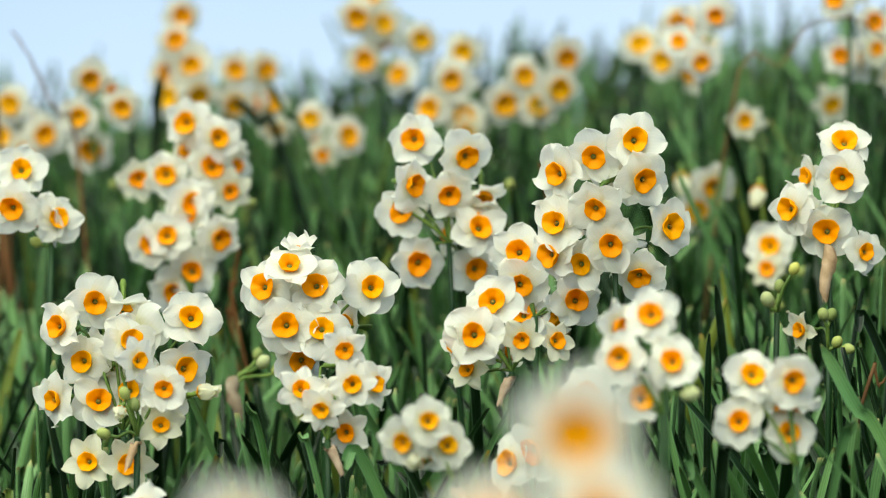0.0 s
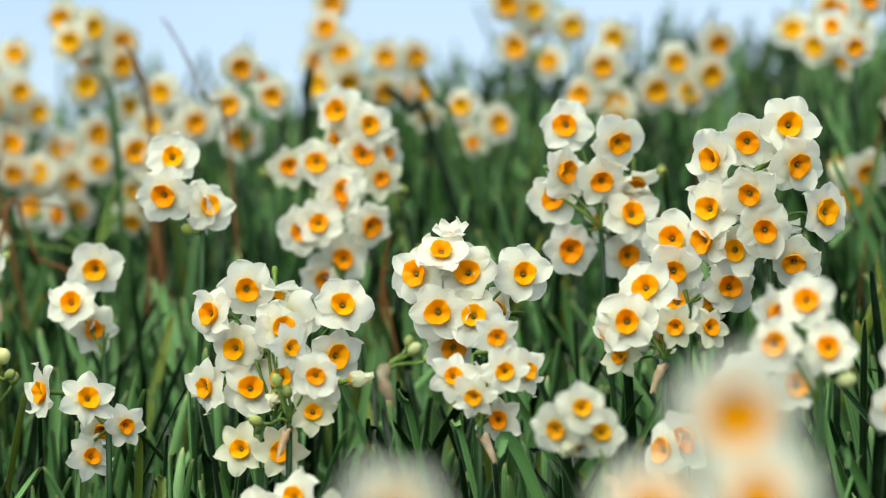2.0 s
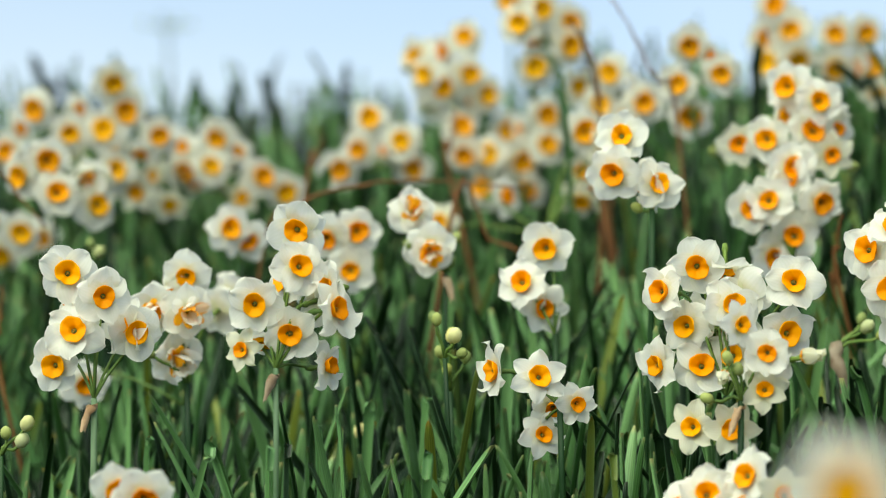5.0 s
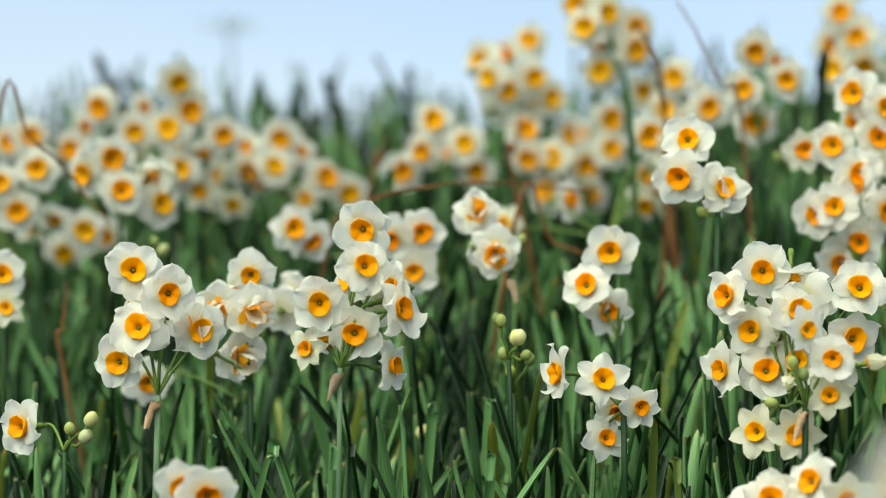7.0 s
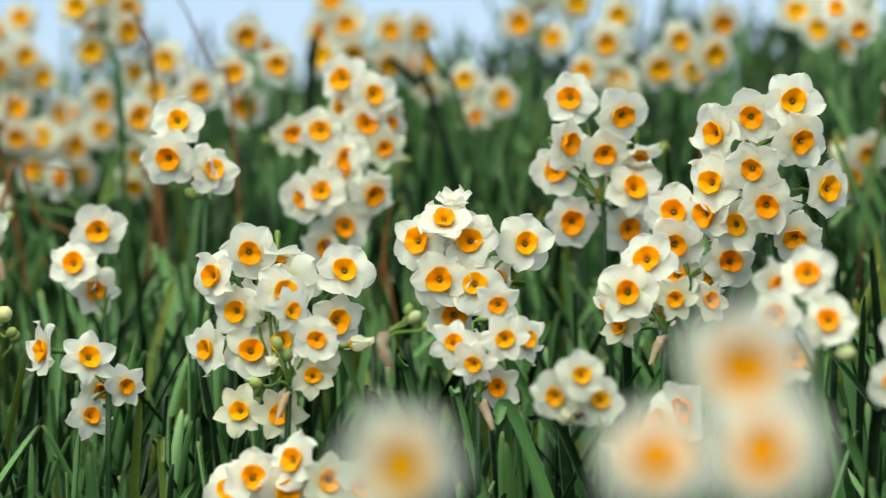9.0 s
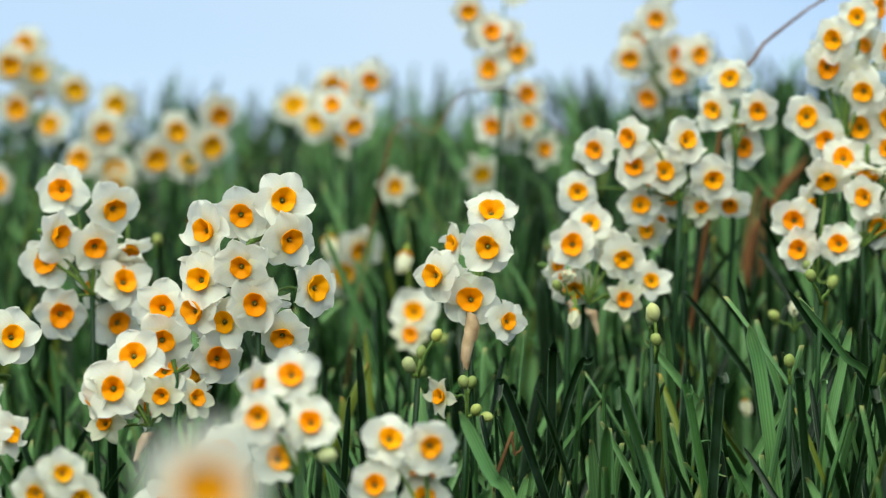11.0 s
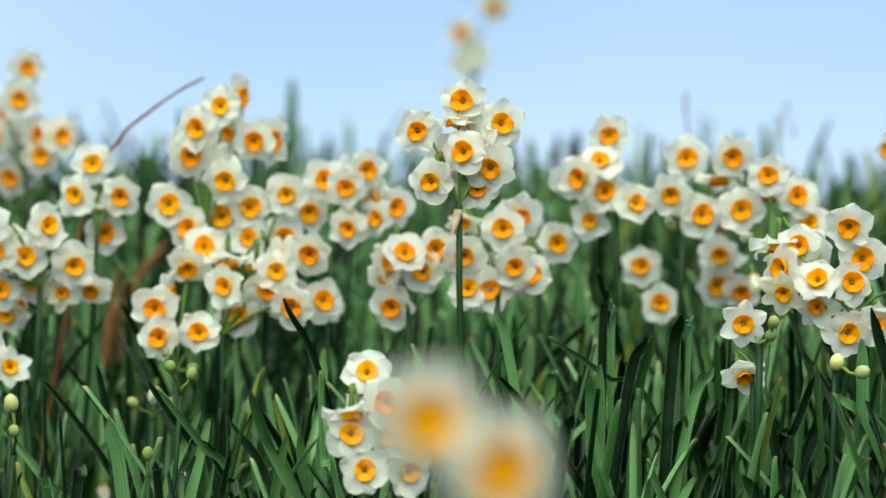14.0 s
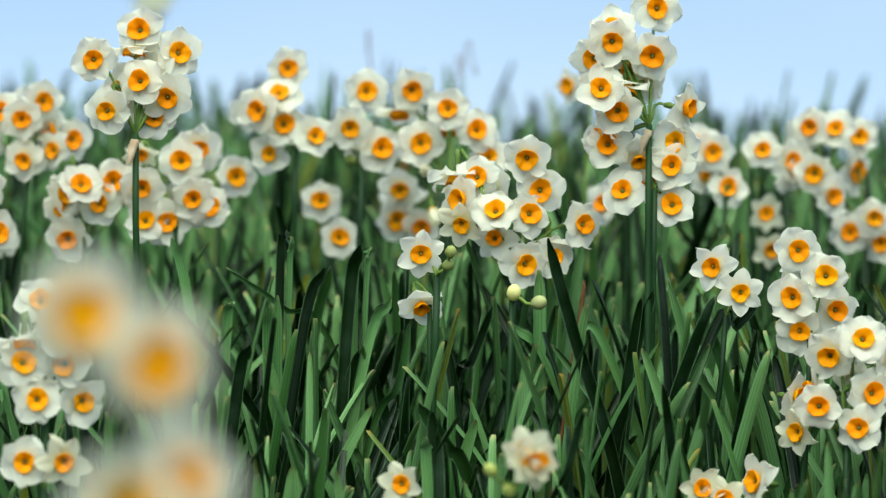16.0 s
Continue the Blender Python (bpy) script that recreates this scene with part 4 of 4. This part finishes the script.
narcissus((0.641, 2.380, 0.918), [(1, 13, 17, "v"), (-3, -8, 106, "v")])
narcissus((0.754, 1.880, 0.744), [(-3, -6, 15, "ysw")])
narcissus((0.767, 1.742, 0.755), [(4, -5, 23, "fyw"), (4, -17, 18, "fyw"), (-15, 1, 13, "b"), (-3, 2, 2, "b")])
narcissus((0.958, 1.848, 0.739), [(15, -4, 26, "Lw"), (-19, -5, 21, "ysw"), (-6, -9, 15, "ysw")])
narcissus((1.112, 3.489, 1.281), [(21, 1, 65), (-21, -12, 32), (0, -10, 10, "p"), (-8, 6, 2, "p")])
narcissus((0.479, 2.162, 0.855), [(6, -6, 15, "b"), (-11, -15, 19, "b")])
narcissus((0.439, 2.074, 0.800), [(-2, -6, 15, "b")])
narcissus((0.357, 2.099, 0.812), [(-3, -4, 33, "bB"), (-3, -16, 15, "b")])
narcissus_leaf([(-0.130, 2.103, 0.749), (-0.115, 2.115, 0.695)], 0.00765)
narcissus_leaf([(-0.097, 2.104, 0.729), (-0.083, 2.115, 0.687)], 0.00765)
narcissus_leaf([(-0.071, 2.064, 0.708), (-0.047, 2.075, 0.687)], 0.00765)
narcissus_leaf([(-0.049, 2.084, 0.711), (-0.019, 2.095, 0.686)], 0.0068)
narcissus_leaf([(0.164, 2.118, 0.787), (0.162, 2.132, 0.690)], 0.00595)
narcissus_leaf([(0.225, 2.047, 0.778), (0.247, 2.059, 0.739), (0.272, 2.070, 0.700)], 0.0085)
narcissus_leaf([(0.138, 2.002, 0.699), (0.151, 2.012, 0.686)], 0.00765)
narcissus_leaf([(0.162, 2.001, 0.717), (0.158, 2.012, 0.686)], 0.00765)
narcissus_leaf([(0.239, 1.999, 0.733), (0.224, 2.011, 0.685)], 0.00765)
narcissus_leaf([(0.288, 2.296, 0.793), (0.308, 2.307, 0.773)], 0.0068)
narcissus_leaf([(-0.151, 2.125, 0.715), (-0.134, 2.136, 0.691)], 0.00425)
narcissus_leaf([(0.192, 2.101, 0.715), (0.203, 2.112, 0.683)], 0.0068)
narcissus_leaf([(-0.452, 2.080, 0.730), (-0.450, 2.093, 0.670)], 0.00595)
narcissus_leaf([(-0.533, 2.067, 0.699), (-0.521, 2.080, 0.671)], 0.00595)
narcissus_leaf([(-0.480, 2.056, 0.698), (-0.482, 2.067, 0.671)], 0.0051)
narcissus_leaf([(-0.487, 2.035, 0.691), (-0.489, 2.045, 0.672)], 0.00595)
narcissus_leaf([(-0.391, 2.051, 0.682), (-0.393, 2.062, 0.670)], 0.00595)
narcissus_leaf([(-0.277, 2.071, 0.680), (-0.276, 2.082, 0.668)], 0.0051)
narcissus_leaf([(-0.142, 2.335, 0.751), (-0.130, 2.349, 0.704)], 0.00765)
narcissus_leaf([(-0.265, 2.214, 0.710), (-0.262, 2.227, 0.663)], 0.0068)
narcissus_leaf([(-0.430, 2.286, 0.733), (-0.435, 2.297, 0.694)], 0.0068)
narcissus_leaf([(-0.485, 2.176, 0.720), (-0.485, 2.188, 0.675)], 0.0068)
narcissus_leaf([(-0.612, 2.226, 0.710), (-0.618, 2.237, 0.667)], 0.0068)
narcissus_leaf([(-0.469, 2.280, 0.732), (-0.476, 2.291, 0.687)], 0.00765)
narcissus_leaf([(-0.407, 2.142, 0.681), (-0.409, 2.152, 0.669)], 0.00595)
narcissus_leaf([(-0.535, 2.066, 0.699), (-0.522, 2.080, 0.672)], 0.0068)
narcissus_leaf([(0.417, 2.099, 0.838), (0.433, 2.111, 0.770)], 0.00935)
narcissus_leaf([(0.520, 2.137, 0.861), (0.565, 2.143, 0.779)], 0.00765)
narcissus_leaf([(0.540, 2.128, 0.921), (0.578, 2.135, 0.843)], 0.0068)
narcissus_leaf([(0.509, 2.130, 0.833), (0.544, 2.137, 0.775)], 0.0068)
narcissus_leaf([(0.462, 2.150, 0.860), (0.494, 2.156, 0.824), (0.529, 2.161, 0.779)], 0.00765)
narcissus_leaf([(0.393, 2.056, 0.800), (0.391, 2.069, 0.769)], 0.0068)
narcissus_leaf([(0.371, 2.062, 0.793), (0.379, 2.072, 0.769)], 0.0068)
narcissus_leaf([(0.329, 2.172, 0.819), (0.310, 2.190, 0.773)], 0.0051)
narcissus_leaf([(0.252, 2.089, 0.788), (0.271, 2.096, 0.768)], 0.00595)
narcissus_leaf([(0.318, 2.023, 0.781), (0.332, 2.031, 0.769)], 0.00595)
narcissus_leaf([(0.438, 2.045, 0.810), (0.445, 2.057, 0.770)], 0.0068)
narcissus_leaf([(0.466, 2.091, 0.804), (0.468, 2.103, 0.770)], 0.0034)
narcissus_leaf([(0.485, 2.036, 0.790), (0.492, 2.046, 0.771)], 0.0068)
narcissus_leaf([(0.541, 2.022, 0.808), (0.555, 2.031, 0.784)], 0.00595)
narcissus_leaf([(0.676, 2.097, 0.919), (0.695, 2.107, 0.860)], 0.0068)
narcissus_leaf([(0.742, 2.073, 0.882), (0.749, 2.089, 0.785)], 0.0068)
narcissus_leaf([(0.304, 2.177, 0.828), (0.305, 2.191, 0.780)], 0.0068)
narcissus_leaf([(0.758, 2.093, 0.923), (0.761, 2.106, 0.869)], 0.0068)
narcissus_leaf([(0.779, 2.073, 0.903), (0.772, 2.092, 0.832)], 0.00765)
narcissus_leaf([(0.741, 2.079, 0.875), (0.751, 2.092, 0.801)], 0.00765)
narcissus_leaf([(0.716, 2.090, 0.878), (0.716, 2.103, 0.838)], 0.00765)
narcissus_leaf([(0.713, 2.039, 0.847), (0.708, 2.055, 0.800)], 0.0085)
narcissus_leaf([(0.787, 1.934, 0.810), (0.808, 1.938, 0.783), (0.831, 1.942, 0.751)], 0.00935)
narcissus_leaf([(0.781, 1.906, 0.789), (0.788, 1.917, 0.750)], 0.00765)
narcissus_leaf([(0.758, 2.022, 0.820), (0.776, 2.028, 0.786), (0.797, 2.033, 0.754)], 0.00765)
narcissus_leaf([(0.901, 2.010, 0.902), (0.909, 2.025, 0.804)], 0.01105)
narcissus_leaf([(0.878, 1.942, 0.918), (0.901, 1.948, 0.854), (0.937, 1.952, 0.753)], 0.0085)
narcissus_leaf([(0.887, 2.018, 0.865), (0.921, 2.019, 0.819)], 0.0085)
narcissus_leaf([(1.027, 1.936, 0.880), (1.018, 1.952, 0.865), (1.005, 1.970, 0.848)], 0.0085)
narcissus_leaf([(1.024, 1.964, 0.825), (1.044, 1.968, 0.799), (1.064, 1.972, 0.777)], 0.0068)
narcissus_leaf([(0.936, 1.894, 0.807), (0.960, 1.898, 0.761)], 0.0068)
narcissus_leaf([(0.882, 2.041, 0.879), (0.874, 2.058, 0.841), (0.866, 2.075, 0.811)], 0.0068)
narcissus_leaf([(0.805, 1.999, 0.863), (0.803, 2.013, 0.823), (0.789, 2.034, 0.775)], 0.0068)
narcissus_leaf([(0.815, 2.048, 0.875), (0.801, 2.068, 0.839)], 0.00595)
narcissus_leaf([(0.998, 1.971, 0.876), (1.026, 1.974, 0.821)], 0.00765)
narcissus_leaf([(0.981, 1.976, 0.898), (1.004, 1.982, 0.843), (1.036, 1.984, 0.784)], 0.0068)
narcissus_leaf([(0.716, 2.100, 0.901), (0.755, 2.096, 0.876), (0.795, 2.093, 0.840)], 0.0051)
narcissus_leaf([(0.972, 1.981, 0.890), (0.964, 2.000, 0.820)], 0.00765)
narcissus_leaf([(0.797, 2.058, 0.850), (0.796, 2.073, 0.802)], 0.00765)
narcissus_leaf([(0.823, 2.048, 0.836), (0.829, 2.060, 0.780)], 0.00765)
narcissus_leaf([(0.938, 1.946, 0.818), (0.934, 1.963, 0.760)], 0.00765)
narcissus_leaf([(0.791, 2.055, 0.913), (0.795, 2.069, 0.854)], 0.0068)
narcissus_leaf([(0.803, 2.062, 0.916), (0.804, 2.076, 0.870)], 0.0068)
narcissus_leaf([(1.011, 1.914, 0.834), (1.011, 1.929, 0.783)], 0.0068)
narcissus_leaf([(0.925, 2.002, 0.867), (0.956, 2.002, 0.835)], 0.00595)
narcissus_leaf([(0.790, 2.047, 0.916), (0.788, 2.064, 0.858)], 0.0085)
narcissus_leaf([(0.748, 2.073, 0.923), (0.750, 2.087, 0.880)], 0.00765)
narcissus_leaf([(0.770, 2.056, 0.900), (0.760, 2.075, 0.843)], 0.0085)
narcissus_leaf([(0.510, 2.098, 0.857), (0.528, 2.106, 0.818), (0.549, 2.112, 0.786)], 0.0068)
narcissus_leaf([(0.458, 2.169, 0.866), (0.487, 2.173, 0.829), (0.521, 2.175, 0.789)], 0.00595)
narcissus_leaf([(0.736, 2.070, 0.875), (0.742, 2.084, 0.820)], 0.00765)
narcissus_leaf([(0.811, 2.043, 0.881), (0.798, 2.063, 0.829)], 0.0068)
narcissus_leaf([(0.853, 3.304, 1.227), (0.858, 3.319, 1.164), (0.861, 3.332, 1.119)], 0.0119)
narcissus_leaf([(1.092, 3.233, 1.171), (1.099, 3.244, 1.146), (1.106, 3.254, 1.124)], 0.0102)
narcissus_leaf([(1.117, 3.225, 1.176), (1.119, 3.237, 1.147), (1.120, 3.249, 1.124)], 0.0102)
narcissus_leaf([(1.137, 3.218, 1.180), (1.139, 3.231, 1.147), (1.140, 3.243, 1.125)], 0.0102)
narcissus_leaf([(1.407, 3.134, 1.161), (1.410, 3.146, 1.130), (1.415, 3.158, 1.102)], 0.01105)
narcissus_leaf([(0.713, 3.357, 1.134), (0.718, 3.368, 1.109), (0.723, 3.379, 1.086)], 0.0102)
narcissus_leaf([(0.747, 3.341, 1.193), (0.753, 3.352, 1.162), (0.759, 3.363, 1.134)], 0.0085)
narcissus_leaf([(-1.055, 3.444, 1.103), (-1.045, 3.457, 1.068), (-1.033, 3.471, 1.033)], 0.0119)
narcissus_leaf([(-1.011, 3.452, 1.092), (-1.011, 3.463, 1.062), (-1.010, 3.475, 1.029)], 0.0119)
narcissus_leaf([(-0.970, 3.459, 1.101), (-0.970, 3.470, 1.067), (-0.971, 3.481, 1.034)], 0.0119)
narcissus_leaf([(-0.884, 3.474, 1.072), (-0.884, 3.486, 1.041), (-0.884, 3.497, 1.011)], 0.0119)
narcissus_leaf([(-0.842, 3.482, 1.071), (-0.847, 3.492, 1.040), (-0.852, 3.503, 1.008)], 0.0119)
narcissus_leaf([(-0.814, 3.486, 1.078), (-0.807, 3.499, 1.046), (-0.801, 3.511, 1.013)], 0.0119)
narcissus_leaf([(-0.722, 3.502, 1.086), (-0.728, 3.512, 1.056), (-0.735, 3.522, 1.024)], 0.0119)
dry_stalk([(-0.356, 2.719, 0.885), (-0.358, 2.716, 0.954), (-0.367, 2.713, 1.005), (-0.380, 2.709, 1.038)], 0.00208)
dry_stalk([(-0.294, 2.708, 0.938), (-0.311, 2.703, 0.984), (-0.332, 2.697, 1.030), (-0.347, 2.694, 1.053)], 0.00169)
dry_stalk([(-0.620, 2.600, 0.830), (-0.580, 2.580, 0.885), (-0.530, 2.567, 0.898), (-0.478, 2.576, 0.900), (-0.404, 2.589, 0.893)], 0.00180)
dry_stalk([(-0.461, 2.580, 0.872), (-0.432, 2.586, 0.854), (-0.393, 2.593, 0.840)], 0.00234)
dry_stalk([(0.460, 2.431, 0.972), (0.464, 2.429, 0.996), (0.468, 2.426, 1.014), (0.480, 2.422, 1.042), (0.506, 2.414, 1.074), (0.547, 2.402, 1.101)], 0.00210)
dry_stalk([(0.233, 2.655, 0.980), (0.272, 2.644, 1.008), (0.293, 2.636, 1.039), (0.326, 2.629, 1.044), (0.355, 2.624, 1.024), (0.379, 2.619, 1.006)], 0.00110)
dry_stalk([(0.534, 2.660, 0.936), (0.556, 2.654, 0.973), (0.578, 2.647, 0.999)], 0.00286)
dry_stalk([(1.108, 2.651, 1.096), (1.117, 2.646, 1.113), (1.120, 2.644, 1.130)], 0.00072)
dry_stalk([(1.115, 2.646, 1.110), (1.128, 2.642, 1.114), (1.125, 2.642, 1.123)], 0.00072)
dry_stalk([(1.065, 2.729, 1.116), (1.062, 2.729, 1.139), (1.059, 2.728, 1.160)], 0.00100)
dry_stalk([(1.448, 2.532, 1.015), (1.445, 2.530, 1.049), (1.442, 2.529, 1.076)], 0.00208)
dry_stalk([(0.927, 2.002, 0.866), (0.929, 2.000, 0.879), (0.929, 1.999, 0.890)], 0.00143)
dry_stalk([(1.091, 2.722, 1.060), (1.084, 2.724, 1.081), (1.078, 2.726, 1.091)], 0.00143)
dry_stalk([(-0.842, 2.456, 0.940), (-0.816, 2.461, 0.932), (-0.791, 2.467, 0.910), (-0.758, 2.475, 0.867)], 0.00195)
dry_stalk([(-0.777, 2.426, 0.742), (-0.779, 2.424, 0.788), (-0.775, 2.423, 0.822)], 0.00208)
dry_stalk([(-0.154, 2.502, 0.795), (-0.157, 2.500, 0.838), (-0.154, 2.499, 0.863)], 0.00208)
dry_stalk([(0.081, 2.545, 0.892), (0.077, 2.544, 0.913), (0.079, 2.543, 0.928)], 0.00195)
dry_stalk([(1.055, 2.613, 0.994), (1.052, 2.610, 1.032), (1.047, 2.609, 1.061)], 0.00243)
dry_stalk([(0.533, 2.591, 0.929), (0.543, 2.583, 0.964), (0.561, 2.575, 0.986)], 0.00269)
dry_stalk([(0.257, 2.099, 0.737), (0.267, 2.098, 0.751), (0.277, 2.098, 0.760)], 0.00156)
dry_stalk([(-0.350, 2.753, 0.835), (-0.356, 2.751, 0.868), (-0.352, 2.750, 0.901)], 0.00208)
dry_stalk([(-0.613, 2.756, 0.904), (-0.606, 2.756, 0.927), (-0.598, 2.757, 0.951)], 0.00234)
dry_stalk([(-0.492, 2.777, 0.906), (-0.493, 2.775, 0.939), (-0.487, 2.775, 0.972)], 0.00234)
dry_stalk([(-0.159, 2.534, 0.786), (-0.162, 2.532, 0.815), (-0.162, 2.531, 0.841)], 0.00195)
dry_stalk([(0.517, 2.581, 0.906), (0.529, 2.575, 0.941), (0.544, 2.566, 0.971), (0.559, 2.560, 0.985)], 0.00250)
dry_stalk([(0.533, 2.630, 0.926), (0.546, 2.623, 0.958), (0.565, 2.614, 0.983)], 0.00321)
narcissus_leaf([(-0.143, 2.800, 1.022), (-0.126, 2.808, 0.989), (-0.106, 2.816, 0.949)], 0.0076)
narcissus_leaf([(-0.175, 2.850, 1.008), (-0.152, 2.858, 0.985), (-0.132, 2.866, 0.954)], 0.0076)
narcissus_leaf([(-0.390, 2.700, 0.994), (-0.387, 2.708, 0.949), (-0.385, 2.716, 0.887)], 0.0062)
narcissus_leaf([(-0.241, 2.900, 1.033), (-0.245, 2.908, 1.007), (-0.247, 2.916, 0.979)], 0.009)
narcissus_leaf([(-0.593, 2.750, 0.926), (-0.598, 2.758, 0.907), (-0.604, 2.766, 0.884)], 0.008)
dry_stalk([(-0.363, 2.740, 0.871), (-0.361, 2.740, 0.931), (-0.362, 2.740, 0.978), (-0.367, 2.740, 1.009), (-0.378, 2.740, 1.032)], 0.00260)
dry_stalk([(-0.358, 2.780, 0.854), (-0.365, 2.780, 0.901), (-0.368, 2.780, 0.939)], 0.00200)
narcissus((-0.152, 2.350, 0.760), [(22, -10, 16, "bB"), (32, -20, 10, "b"), (17, 10, 22, "b")], "SP")
narcissus((0.218, 2.220, 0.802), [(-7, -5, 9, "bB"), (11, -10, 29, "b"), (2, 0, 18, "b")])
narcissus((0.244, 2.160, 0.775), [(-4, -10, 24, "b"), (5, -8, 6, "b")])
narcissus((0.331, 2.300, 0.864), [(-4, -12, 13, "ysc"), (-8, 0, 7, "b"), (3, -10, -13, "dysc")], "sp")
narcissus((-0.403, 2.200, 0.759), [(9, -10, 15, "bB"), (-4, -6, 26, "b"), (13, -8, 3, "b")])
narcissus((-0.727, 2.500, 0.842), [(8, -10, 6, "bB"), (-2, 0, 13, "b")])
# stalks end

# ---------------------------------------------------------------- leaf masses and tufts, clear of the open blooms
BLOOM = np.array(BLOOMS)
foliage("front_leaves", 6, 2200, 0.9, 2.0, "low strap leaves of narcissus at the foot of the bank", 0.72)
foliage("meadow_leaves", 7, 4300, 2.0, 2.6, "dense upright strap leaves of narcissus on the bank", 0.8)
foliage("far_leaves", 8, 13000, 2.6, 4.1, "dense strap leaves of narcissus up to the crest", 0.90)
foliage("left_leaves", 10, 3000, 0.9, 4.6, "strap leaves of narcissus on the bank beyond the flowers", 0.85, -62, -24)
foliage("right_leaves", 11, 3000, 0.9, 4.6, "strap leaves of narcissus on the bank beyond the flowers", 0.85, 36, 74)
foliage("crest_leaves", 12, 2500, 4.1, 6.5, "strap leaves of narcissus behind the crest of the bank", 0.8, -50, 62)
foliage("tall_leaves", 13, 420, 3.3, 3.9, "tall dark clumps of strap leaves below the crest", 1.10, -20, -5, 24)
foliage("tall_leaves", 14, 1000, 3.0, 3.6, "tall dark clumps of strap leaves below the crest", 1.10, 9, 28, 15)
tuft_rng = random.Random(9)
for k in range(42):
    leaf_clump(*wedge(tuft_rng, 2.12, 2.4), tuft_rng)
for k in range(18):
    leaf_clump(*wedge(tuft_rng, 1.95, 2.15, 10, 31), tuft_rng, 0.84)
